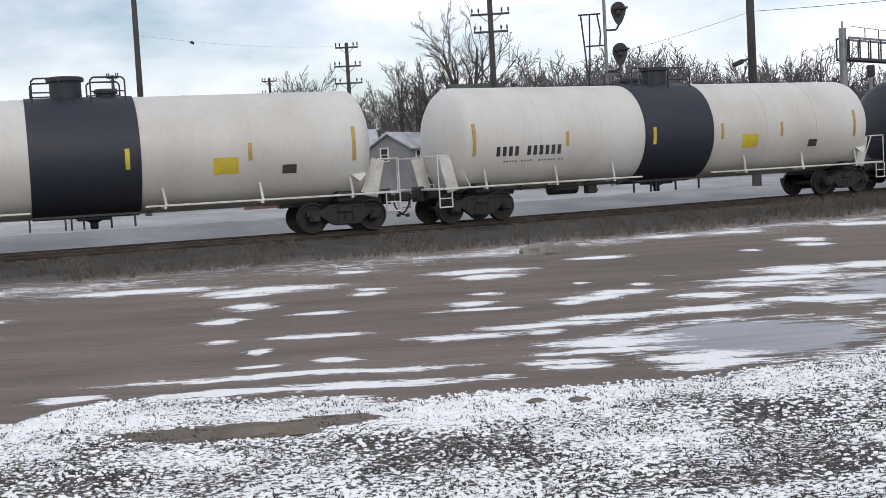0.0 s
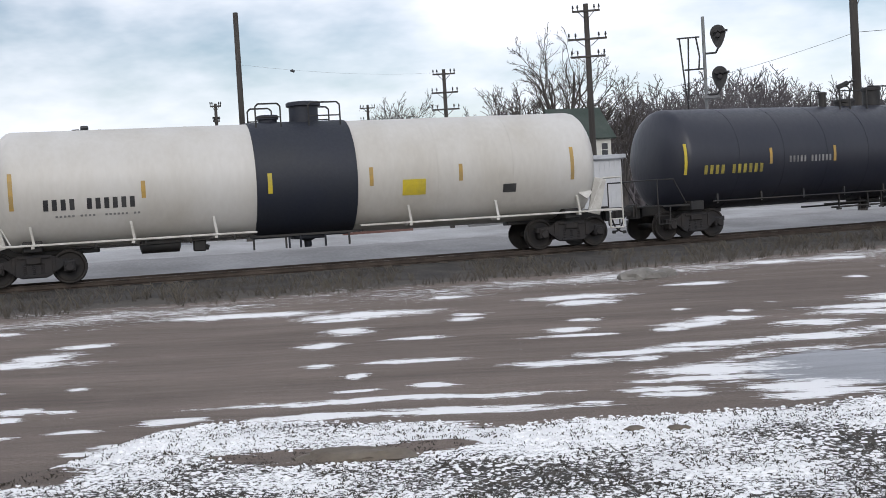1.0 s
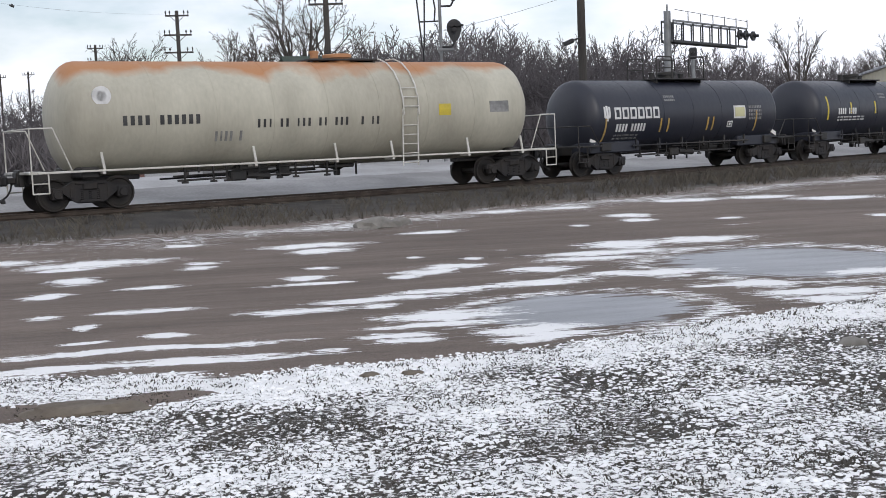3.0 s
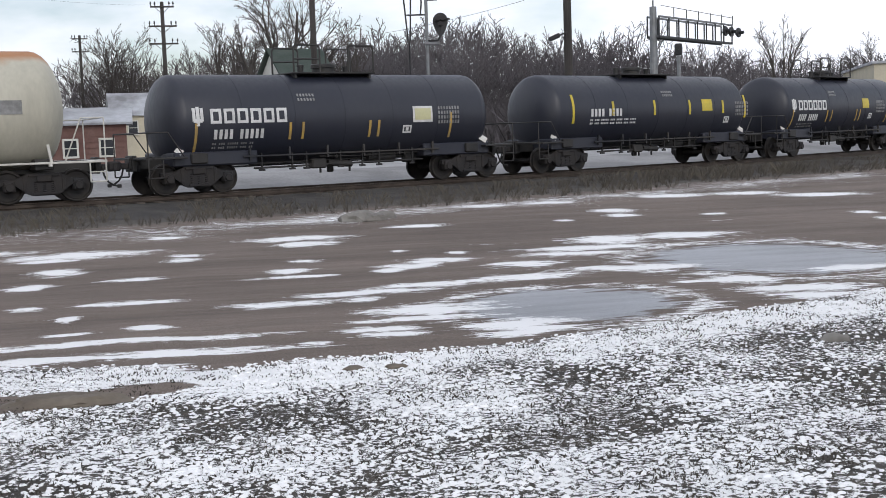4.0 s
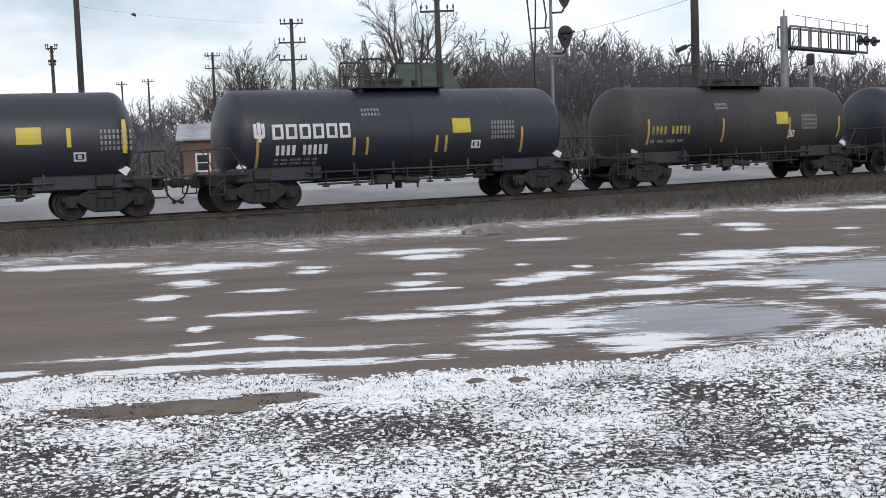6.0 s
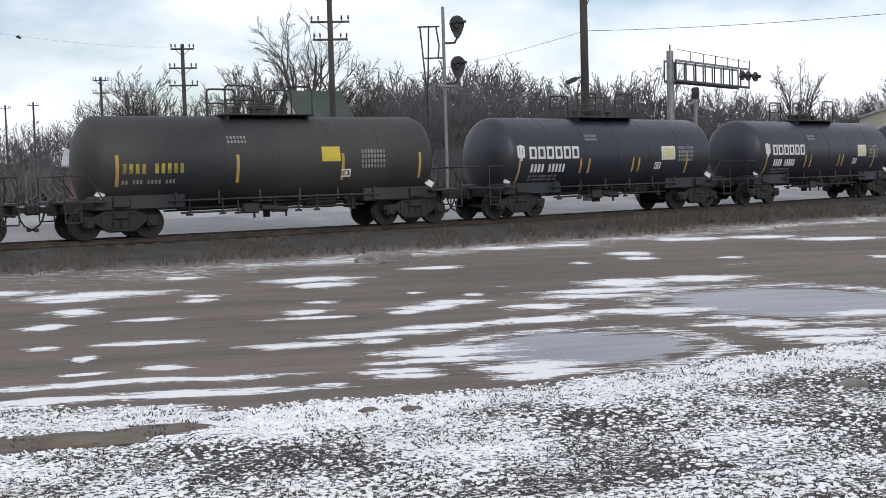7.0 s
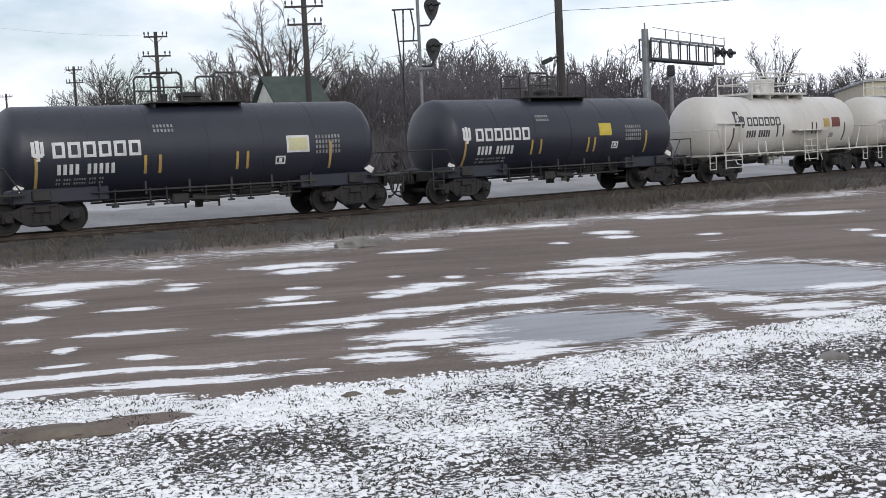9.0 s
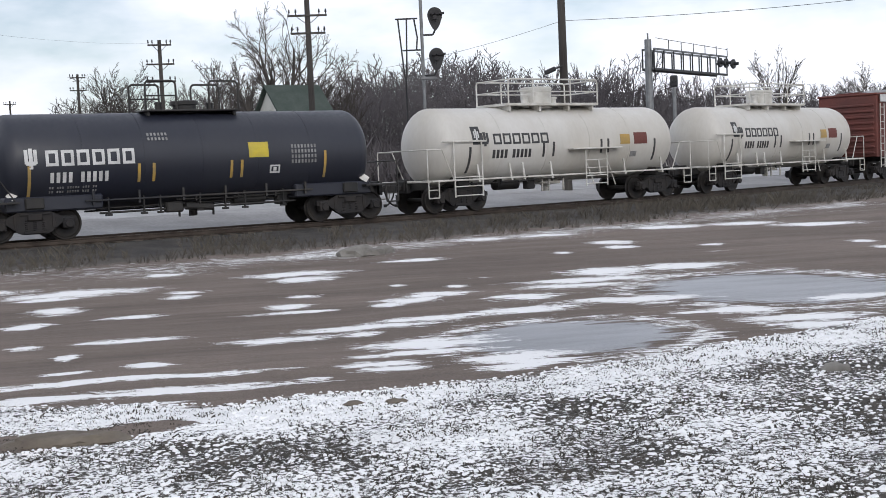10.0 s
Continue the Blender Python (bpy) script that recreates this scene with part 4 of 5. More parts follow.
    part("sign_panel", bm, LETTERW, car, "small white outlined box")
    bm = bmesh.new()
    for z in (2.85, 2.7, 2.55, 2.4):
        bars(bm, rr, zc, X(0.91 if pale else 0.855), z - 0.26, 0.1, "xxxxxxxx", 0.08, 0.35)
    tagged(part("lettering", bm, LETTERG, car, "worn grey block of small marks"), kind="stuff")
    bm = bmesh.new()
    for z in (3.3, 3.17):
        bars(bm, rr, zc, X(0.475), z - 0.26, 0.08, "xxxxxx", 0.08, 0.3)
    tagged(part("lettering", bm, LETTERG, car, "worn grey small marks"), kind="stuff")
    diamond(car, WHITEP, r, zc, X(0.965), 1.29, 0.26, "white diamond placard")
    diamond(car, WHITEP, r, zc, X(0.035), 1.24, 0.22, "white diamond placard")
    return car


def short_white_car(length):
    car = new_car("short white railway tank car with white top rails", length)
    r, zc = 1.32, 2.16
    tl = length - 2.0
    top = zc + r

    def X(p):
        return (p - 0.5) * tl

    part("tank", tank_mesh(tl, r, zc, WHITE, 4, head=0.7), WHITE, car)
    bm = bmesh.new()
    box(bm, (-0.2, 0, top + 0.08), (4.4, 1.7, 0.09), bevel=0.01)
    for x in (-2.2, -0.8, 0.6, 1.8):
        box(bm, (x, 0, top - 0.05), (0.08, 1.5, 0.2))
    part("top_platform", bm, WHITEP, car)
    bm = bmesh.new()
    for y in (-0.85, 0.85):
        rail_frame(bm, -2.35, 1.95, y, top + 0.1, top + 0.95, 0.028, 1)
        for x in (-1.2, 0.6):
            rod(bm, (x, y, top + 0.1), (x, y, top + 0.95), 0.026, 6)
    for x in (-2.35, 1.95):
        for z in (0.52, 0.93):
            rod(bm, (x, -0.85, top + z), (x, 0.85, top + z), 0.026, 6)
    part("top_handrail", bm, WHITEP, car)
    dome(car, -0.3, top + 0.1, WHITEP, 0.55, 0.6, 0.58)
    valve(car, -1.1, -0.3, top + 0.1, WHITEP, 0.13, 0.35)
    valve(car, 0.7, 0.2, top + 0.1, WHITEP, 0.13, 0.3)
    running_board(car, X(0.02), X(0.98), r, zc, WHITEP, [X(p) for p in (0.14, 0.26, 0.31, 0.42, 0.62, 0.73, 0.9)])
    bm = bmesh.new()
    box(bm, (X(0.6), -1.45, 1.95), (2.5, 0.3, 0.05), bevel=0.008)
    for x in (X(0.55), X(0.64)):
        pipe(bm, [(x, -1.52, 1.95), (x, -1.52, 0.62)], 0.024)
        pipe(bm, [(x, -1.52, 1.5), (x + 0.4, -1.52, 0.62)], 0.02)
    for z in (0.7, 0.98, 1.26, 1.54):
        rod(bm, (X(0.55), -1.52, z), (X(0.64), -1.52, z), 0.018, 6)
    part("side_ladder", bm, WHITEP, car)
    bm = bmesh.new()
    box(bm, (X(0.09), -1.38, 2.32), (1.9, 0.06, 0.06), bevel=0.01)
    for p in (0.05, 0.15):
        pipe(bm, [(X(p), -1.42, 2.32), (X(p), -1.42, 0.5)], 0.028)
    for z in (0.55, 0.85, 1.15):
        rod(bm, (X(0.05), -1.42, z), (X(0.15), -1.42, z), 0.02, 6)
    part("end_ladder", bm, WHITEP, car)
    outlet(car, 0.0, r, zc, WHITEP)
    brake_gear(car, -2.4, BLACKP)
    for sg in (-1, 1):
        end_rails(car, length, WHITEP, sg, zc, 1.0)
    SHIFT[:] = -1.1, -0.15
    rr = r + 0.003
    decal(car, "sign_panel", LETTERK, rr, zc, X(0.235), 2.65, 0.36, 0.6, "black emblem panel")
    bm = bmesh.new()
    for dx, w, h in ((0, 0.06, 0.36), (-0.08, 0.05, 0.22), (0.08, 0.05, 0.22)):
        side_slab(bm, rr + 0.012, zc, X(0.235) + dx, 2.68, w, h)
    part("emblem", bm, LETTERW, car, "white blot on the emblem panel")
    emblem(car, LETTERK, rr, zc, X(0.265), 2.52, 0.36, 0.25 * tl, "black emblem of plain blocks")
    lettering(car, LETTERK, rr, zc, X(0.29), 2.02, 0.28, "xxxx xxxxx", "black reporting marks as plain bars", 0.15, 0.2)
    for p, z, h in ((0.21, 2.05, 0.85), (0.49, 2.32, 0.5), (0.53, 2.32, 0.5), (0.73, 2.38, 0.5), (0.76, 2.38, 0.5), (0.97, 2.2, 0.8)):
        decal(car, "reflector_strip", LETTERK, rr, zc, X(p), z - 0.20, 0.09, h, "black edge strip")
    decal(car, "sign_panel", OCHRE, rr, zc, X(0.835), 2.40, 0.5, 0.36, "ochre yellow panel")
    decal(car, "sign_panel", BROWNRED, rr, zc, X(0.905), 2.42, 0.7, 0.42, "dark red-brown panel")
    decal(car, "sign_panel", LETTERG, rr, zc, X(0.875), 1.85, 0.32, 0.2, "small grey panel")
    return car


def box_car(length):
    car = new_car("oxide red railway box car with a ribbed side", length, category="box car", name="box_car")
    h = length / 2 - 0.6
    bm = bmesh.new()
    box(bm, (0, 0, 2.55), (2 * h, 2.85, 2.9), bevel=0.03)
    part("body", bm, BROWNRED, car)
    for i in range(13):
        x = -h + 0.35 + i * (2 * h - 0.7) / 12
        if abs(x) < 1.6:
            continue
        bm = bmesh.new()
        box(bm, (x, -1.46, 2.5), (0.12, 0.09, 2.7), bevel=0.015)
        box(bm, (x, 1.46, 2.5), (0.12, 0.09, 2.7), bevel=0.015)
        part("side_post", bm, BROWNRED, car)
    bm = bmesh.new()
    box(bm, (0, -1.47, 2.5), (2.6, 0.08, 2.6), bevel=0.02)
    for x in (-0.8, 0, 0.8):
        box(bm, (x, -1.53, 2.5), (0.06, 0.05, 2.4))
    part("sliding_door", bm, BROWNRED, car)
    bm = bmesh.new()
    for i in range(9):
        z = 1.3 + 0.28 * i
        box(bm, (-h - 0.03, 0, z), (0.08, 2.6, 0.12), bevel=0.03)
        box(bm, (h + 0.03, 0, z), (0.08, 2.6, 0.12), bevel=0.03)
    part("corrugated_end", bm, BROWNRED, car)
    bm = bmesh.new()
    box(bm, (0, 0, 4.05), (2 * h + 0.1, 2.95, 0.1), bevel=0.03)
    box(bm, (0, 0, 4.13), (2 * h, 1.2, 0.08), bevel=0.03)
    part("roof", bm, BROWNRED, car)
    bm = bmesh.new()
    box(bm, (-h + 0.95, -1.52, 3.85), (1.5, 0.03, 0.34))
    part("sign_panel", bm, LETTERW, car, "white panel at the eaves")
    bm = bmesh.new()
    for x in (-h + 0.15, -h + 0.6):
        rod(bm, (x, -1.53, 0.6), (x, -1.53, 3.6), 0.025, 6)
    for k in range(9):
        rod(bm, (-h + 0.15, -1.53, 0.7 + 0.34 * k), (-h + 0.6, -1.53, 0.7 + 0.34 * k), 0.02, 6)
    part("side_ladder", bm, WHITEP, car)
    bm = bmesh.new()
    for z in (2.2, 1.95, 1.7):
        for i in range(5):
            box(bm, (-h + 2.2 + 0.32 * i, -1.505, z), (0.24, 0.02, 0.12))
    tagged(part("lettering", bm, LETTERW, car, "white marks as plain bars"), kind="stuff")
    brake_gear(car, 0, BLACKP)
    return car


# where each coupling lies along the track at the start, and the train's even run
COUPLINGS = [-21.1, -1.59, 17.86, 37.42, 55.89, 69.64, 83.33, 96.96, 110.61, 123.89, 137.62, 151.32, 165.1, 178.5, 194.5]
KINDS = ["banded", "banded", "long", "cream", "pale_panel", "yellow", "white", "gold", "pale_panel", "pale_panel", "white", "pale", "pale", "box"]


def build_train():
    cars = []
    for k, kind in enumerate(KINDS):
        a, b = COUPLINGS[k], COUPLINGS[k + 1]
        length = b - a
        if kind == "banded":
            car = banded_car(length, k == 0)
        elif kind == "long":
            car = long_black_car(length)
        elif kind == "cream":
            car = cream_car(length)
        elif kind == "pale":
            car = short_white_car(length)
        elif kind == "box":
            car = box_car(length)
        else:
            car = short_black_car(length, kind)
        cars.append((car, (a + b) / 2))
    return cars


CARS = build_train()


def run(t):
    """Metres that the train has gone to the left at t seconds."""
    return 15.46 * t - 0.078 * t * t


# ---- far side of the track: poles, signals, houses, trees ----
def polar(az, dist, z=0.0):
    a = radians(az)
    return Vector((dist * math.sin(a), dist * math.cos(a), z))


def height(el, dist):
    return EYE[2] + dist * math.tan(radians(el))


POLEWOOD = mat("weathered_pole_wood", (0.035, 0.031, 0.029), (0.075, 0.068, 0.062), 1.5, 20, 0.85, 0, 0.4, 0.5, 0.3, (1, 1, 0.15))
GALV = mat("galvanised_steel", (0.24, 0.25, 0.26), (0.16, 0.165, 0.17), 2.0, 20, 0.5, 0.6, 0.05, 0.5, 0.15)
DARKMETAL = mat("dark_painted_metal", (0.018, 0.019, 0.022), (0.035, 0.035, 0.037), 2.0, 20, 0.5, 0.2, 0.05, 0.4, 0.15)
BARK = mat("grey_winter_bark", (0.05, 0.043, 0.04), (0.085, 0.075, 0.07), 0.8, 8, 0.9, 0, 0.2, 0.5, 0.2)
# far bark: distance haze put into the colour, paler and bluer than BARK
HAZEBARK = mat("hazed_far_wood", (0.085, 0.077, 0.084), (0.14, 0.128, 0.136), 0.06, 1.5, 0.95, 0, 0.0, 0.5, 0.2)
SIDING = mat("white_house_siding", (0.62, 0.62, 0.58), (0.5, 0.49, 0.45), 0.5, 6, 0.7, 0, 0.05, 0.4, 0.15)
CREAMWALL = mat("cream_house_wall", (0.55, 0.5, 0.38), (0.46, 0.42, 0.33), 0.5, 6, 0.7, 0, 0.05, 0.4, 0.15)
GREENROOF = mat("green_roof_shingle", (0.035, 0.052, 0.044), (0.058, 0.074, 0.064), 0.9, 9, 0.85, 0, 0.2, 0.5, 0.35)
GREYROOF = mat("snowy_grey_roof", (0.5, 0.52, 0.56), (0.2, 0.2, 0.21), 0.5, 6, 0.8, 0, 0.1, 0.4, 0.2)
GREYSIDE = mat("pale_grey_siding", (0.22, 0.22, 0.225), (0.15, 0.15, 0.155), 0.5, 6, 0.7, 0, 0.05, 0.4, 0.15)
METALSIDE = mat("pale_metal_siding", (0.55, 0.56, 0.58), (0.42, 0.43, 0.45), 0.5, 6, 0.5, 0.1, 0.03, 0.4, 0.12)
BRICK = mat("dull_red_wall", (0.12, 0.055, 0.047), (0.17, 0.1, 0.085), 0.6, 9, 0.8, 0, 0.1, 0.5, 0.3)
PANE = mat("dark_window_glass", (0.02, 0.022, 0.026), (0.04, 0.042, 0.05), 1.0, 5, 0.12, 0, 0.0, 0.4, 0.1)
LENS = mat("dark_signal_lens", (0.012, 0.011, 0.014), (0.02, 0.016, 0.018), 1.0, 5, 0.6, 0, 0.0, 0.4, 0.1)


def utility_pole(az, dist, top, arms, r=0.15, label="weathered wooden utility pole with crossarms", lean=0.0, group="utility poles"):
    p = thing("utility_pole", label, "utility pole", group, at=polar(az, dist), turn=-az)
    bm = bmesh.new()
    rod(bm, (0, 0, -0.3), (lean * top, 0, top), r * 1.2, 12, r * 0.8)
    part("pole", bm, POLEWOOD, p)
    for z, w in arms:
        bm = bmesh.new()
        x = lean * z
        box(bm, (x, -0.14, z), (w, 0.1, 0.12), bevel=0.015)
        for sg in (-1, 1):
            rod(bm, (x, -0.14, z - 0.55), (x + sg * w * 0.28, -0.14, z - 0.05), 0.02, 6)
        a = part("crossarm", bm, POLEWOOD, p)
        for k in (-0.47, -0.3, 0.3, 0.47):
            bm = bmesh.new()
            lathe(bm, [(0.0, 0.025), (0.12, 0.03), (0.13, 0.06), (0.2, 0.065), (0.21, 0.04), (0.3, 0.05), (0.32, 0.02)], "z", 8, (x + k * w, -0.14, z + 0.05))
            part("insulator", bm, DARKMETAL, a)
    return p


utility_pole(-4.36, 90, height(6.54, 90), [(height(6.31, 90), 1.7), (height(5.43, 90), 2.0), (height(4.63, 90), 2.1)], 0.16)
utility_pole(-8.11, 130, height(5.06, 130), [(height(4.90, 130), 1.6), (height(4.32, 130), 1.7)], 0.16)
utility_pole(2.59, 70, height(9.14, 70), [(height(8.79, 70), 1.6), (height(7.49, 70), 2.25), (height(6.67, 70), 2.0)], 0.18, lean=0.0)
utility_pole(-15.31, 100, height(5.46, 100), [(height(5.33, 100), 0.9), (height(4.63, 100), 0.55)], 0.15)
utility_pole(-11.11, 190, height(3.92, 190), [(height(3.77, 190), 1.8)], 0.16, "distant wooden utility pole")
utility_pole(-12.31, 210, height(3.82, 210), [(height(3.67, 210), 1.8)], 0.16, "distant wooden utility pole")


def light_pole(az, dist, top, r, label, arm=None, lamps=()):
    p = thing("light_pole", label, "light pole", at=polar(az, dist), turn=-az)
    bm = bmesh.new()
    rod(bm, (0, 0, -0.3), (0, 0, top), r * 1.15, 14, r * 0.85)
    part("pole", bm, POLEWOOD, p)
    if arm:
        z, reach = arm
        bm = bmesh.new()
        pts = [(0, -0.05, z - 0.6), (reach * 0.3, -0.1, z - 0.25), (reach * 0.65, -0.12, z - 0.05), (reach, -0.12, z)]
        pipe(bm, pts, 0.035)
        rod(bm, (0, 0, z - 1.6), (reach * 0.32, -0.1, z - 0.25), 0.025, 6)
        part("lamp_arm", bm, GALV, p)
        bm = bmesh.new()
        box(bm, (reach + 0.3, -0.12, z + 0.02), (0.7, 0.28, 0.14), bevel=0.05)
        part("lamp_head", bm, GALV, p)
    for x, z in lamps:
        bm = bmesh.new()
        rod(bm, (0, 0, z - 0.1), (x, -0.2, z), 0.03, 6)
        box(bm, (x, -0.3, z), (0.5, 0.35, 0.35), Matrix.Rotation(radians(25), 3, "X"), 0.05)
        part("flood_lamp", bm, DARKMETAL, p)
    return p


light_pole(-14.11, 60, height(9.63, 60), 0.15, "tall dark wooden pole behind the track")
light_pole(-30.11, 55, height(10.57, 55), 0.15, "tall grey wooden pole by the long building")
light_pole(-21.66, 80, height(4.30, 80), 0.1, "floodlight pole with two dark lamps", lamps=((0.45, height(4.50, 80)), (-0.1, height(4.35, 80))))
light_pole(14.69, 55, height(10.98, 55), 0.19, "stout wooden street light pole with a curved arm", arm=(height(9.18, 55), 1.7))


def guy_lamp():
    p = thing("pole_bracket_lamp", "dark lamp on a bracket fixed to the wooden pole", "lamp", at=polar(14.69, 55, height(4.53, 55)), turn=-14.6)
    bm = bmesh.new()
    rod(bm, (0.0, -0.15, 0.1), (-0.55, -0.2, -0.1), 0.04, 6)
    part("bracket", bm, DARKMETAL, p)
    bm = bmesh.new()
    box(bm, (-0.6, -0.2, -0.12), (0.55, 0.3, 0.2), Matrix.Rotation(radians(-22), 3, "Y"), 0.05)
    part("lamp_head", bm, DARKMETAL, p)


guy_lamp()


def wire(az0, d0, z0, az1, d1, z1, sag, label, r=0.012):
    a, b = polar(az0, d0, z0), polar(az1, d1, z1)
    bm = bmesh.new()
    pts = []
    for i in range(17):
        f = i / 16
        pts.append(a.lerp(b, f) - Vector((0, 0, sag * 4 * f * (1 - f))))
    pipe(bm, pts, r, 5)
    mesh_thing("overhead_wire", bm, DARKMETAL, label, "wire", "overhead wires")
    return pts


wire(14.71, 55, height(6.73, 55), 34.11, 58, height(6.92, 58), 0.25, "thin dark overhead wire from the street light pole")
wire(14.71, 55, height(6.73, 55), 2.59, 70, height(4.59, 70), 0.4, "thin dark overhead wire from the street light pole", 0.008)
tight = wire(-14.09, 60, height(7.23, 60), -4.34, 90, height(6.41, 90), 0.3, "very thin overhead wire between two poles", 0.004)


def wire_clamp():
    i = 3
    bm = bmesh.new()
    rod(bm, (-0.12, 0, -0.02), (0.1, 0, -0.1), 0.045, 8, 0.07)
    box(bm, (0, 0, 0.0), (0.08, 0.05, 0.1), bevel=0.015)
    ob = mesh_thing("wire_clamp", bm, DARKMETAL, "small dark clamp hanging on a thin wire", "wire clamp")
    ob.location = tight[i]


wire_clamp()


def mast_signal():
    d = 60
    s = thing("railway_signal", "railway mast signal with two dark round-topped heads", "railway signal", at=polar(7.99, d), turn=-7.9)
    top = height(8.09, d)
    bm = bmesh.new()
    rod(bm, (0, 0, -0.2), (0, 0, top), 0.085, 10)
    box(bm, (0, 0, 0.2), (0.6, 0.6, 0.4), bevel=0.04)
    part("mast", bm, GALV, s)
    for el in (7.09, 5.19):
        z = height(el, d)
        x = d * math.tan(radians(0.66))
        ring = []
        bm = bmesh.new()
        n = 24
        for i in range(n):
            a = 2 * math.pi * i / n
            px, pz = 0.38 * math.cos(a), 0.42 * math.sin(a)
            if pz < 0:
                px, pz = px * (1 + pz * 0.9), pz * 1.75
            ring.append(bm.verts.new((x + px, -0.16, z + 0.18 + pz)))
        f = bm.faces.new(ring)
        ext = bmesh.ops.extrude_face_region(bm, geom=[f])
        bmesh.ops.translate(bm, verts=[v for v in ext["geom"] if isinstance(v, bmesh.types.BMVert)], vec=(0, 0.06, 0))
        head = part("signal_head", bm, DARKMETAL, s)
        for k in range(3):
            bm = bmesh.new()
            c = (x + (0.12, -0.12, 0.0)[k], -0.2, z + 0.18 + (0.12, 0.12, -0.12)[k])
            lathe(bm, [(-0.3, 0.1), (-0.3, 0.115), (0.05, 0.115), (0.05, 0.02)], "y", 12, c)
            part("lens_hood", bm, LENS, head)
        bm = bmesh.new()
        box(bm, (x + 0.34, -0.2, z + 0.28), (0.26, 0.2, 0.1), bevel=0.02)
        part("side_box", bm, DARKMETAL, head)
        bm = bmesh.new()
        pipe(bm, [(0, -0.02, z - 0.75), (x * 0.8, -0.05, z - 0.75), (x, -0.1, z - 0.5), (x, -0.13, z - 0.1)], 0.05)
        part("head_bracket", bm, DARKMETAL, s)
    bm = bmesh.new()
    zt, zm, zb = height(7.19, d), height(5.71, d), height(4.49, d)

    def ox(az):
        return d * math.tan(radians(az - 7.9))

    for p, q in (((6.66, zt), (7.72, zt)), ((6.78, zt), (7.0, zb)), ((7.2, zt), (7.1, zb)), ((6.95, zm), (7.9, zm)), ((7.55, zt), (7.68, height(6.29, d))),
                 ((7.68, height(6.29, d)), (7.62, zm))):
        rod(bm, (ox(p[0]), 0.1, p[1]), (ox(q[0]), 0.1, q[1]), 0.04, 6)
    rod(bm, (ox(7.05), 0.1, zb), (ox(7.05), 0.1, -0.1), 0.045, 6)
    part("service_frame", bm, DARKMETAL, s)
    bm = bmesh.new()
    box(bm, (0.25, -0.1, height(4.34, d)), (0.8, 0.3, 0.14), bevel=0.03)
    part("mast_step", bm, GALV, s)


mast_signal()


def cantilever():
    a, b = polar(18.69, 85), polar(22.04, 96)
    d = b - a
    ln = d.length
    s = thing("signal_gantry", "grey cantilever signal gantry with a braced truss arm", "signal gantry", at=a, turn=math.degrees(math.atan2(d.y, d.x)))
    z1, z0 = height(5.17, 85), height(4.22, 85)
    bm = bmesh.new()
    rod(bm, (0, 0, -0.2), (0, 0, height(5.62, 85)), 0.3, 12, 0.24)
    rod(bm, (0, 0, height(5.62, 85)), (0, 0, height(5.92, 85)), 0.06, 8)
    part("post", bm, GALV, s)
    for y in (-0.45, 0.45):
        for z in (z0, z1):
            bm = bmesh.new()
            box(bm, (ln / 2, y, z), (ln, 0.13, 0.13), bevel=0.015)
            part("chord", bm, DARKMETAL if z == z0 else GALV, s)
        n = 8
        for i in range(n + 1):
            bm = bmesh.new()
            box(bm, (ln * i / n, y, (z0 + z1) / 2), (0.08, 0.08, z1 - z0))
            part("lattice_bar", bm, DARKMETAL, s)
    bm = bmesh.new()
    box(bm, (ln / 2, 0, z0 + 0.1), (ln, 0.8, 0.05), bevel=0.01)
    part("walkway", bm, GALV, s)
    bm = bmesh.new()
    for i in range(6):
        rod(bm, (ln * (0.18 + 0.164 * i), -0.5, z1), (ln * (0.18 + 0.164 * i), -0.5, z1 + 0.7), 0.035, 6)
    rod(bm, (0.2, -0.5, z1 + 0.75), (ln, -0.5, z1 + 0.55), 0.02, 6)
    part("walkway_rail", bm, DARKMETAL, s)
    for x in (ln * 0.84, ln * 0.93, ln * 1.04):
        bm = bmesh.new()
        z = (z0 + z1) / 2 + 0.15
        lathe(bm, [(-0.1, 0.36), (0.0, 0.38), (0.06, 0.36)], "y", 18, (x, -0.75, z))
        lathe(bm, [(-0.45, 0.12), (-0.1, 0.13)], "y", 10, (x, -0.75, z))
        box(bm, (x + 0.2, -0.6, z - 0.1), (0.7, 0.14, 0.12), bevel=0.02)
        part("signal_head", bm, DARKMETAL, s)


cantilever()


def dwarf_signal():
    p = thing("small_signal", "slim pale signal post with a dark head", "railway signal", at=polar(19.84, 80), turn=-19.75)
    bm = bmesh.new()
    rod(bm, (0, 0, -0.2), (0, 0, height(3.36, 80)), 0.12, 8)
    part("post", bm, GALV, p)
    bm = bmesh.new()
    box(bm, (0, -0.1, height(3.61, 80)), (0.5, 0.3, 0.75), bevel=0.08)
    lathe(bm, [(-0.4, 0.1), (-0.1, 0.11)], "y", 10, (0, -0.1, height(3.66, 80)))
    part("signal_head", bm, DARKMETAL, p)


dwarf_signal()


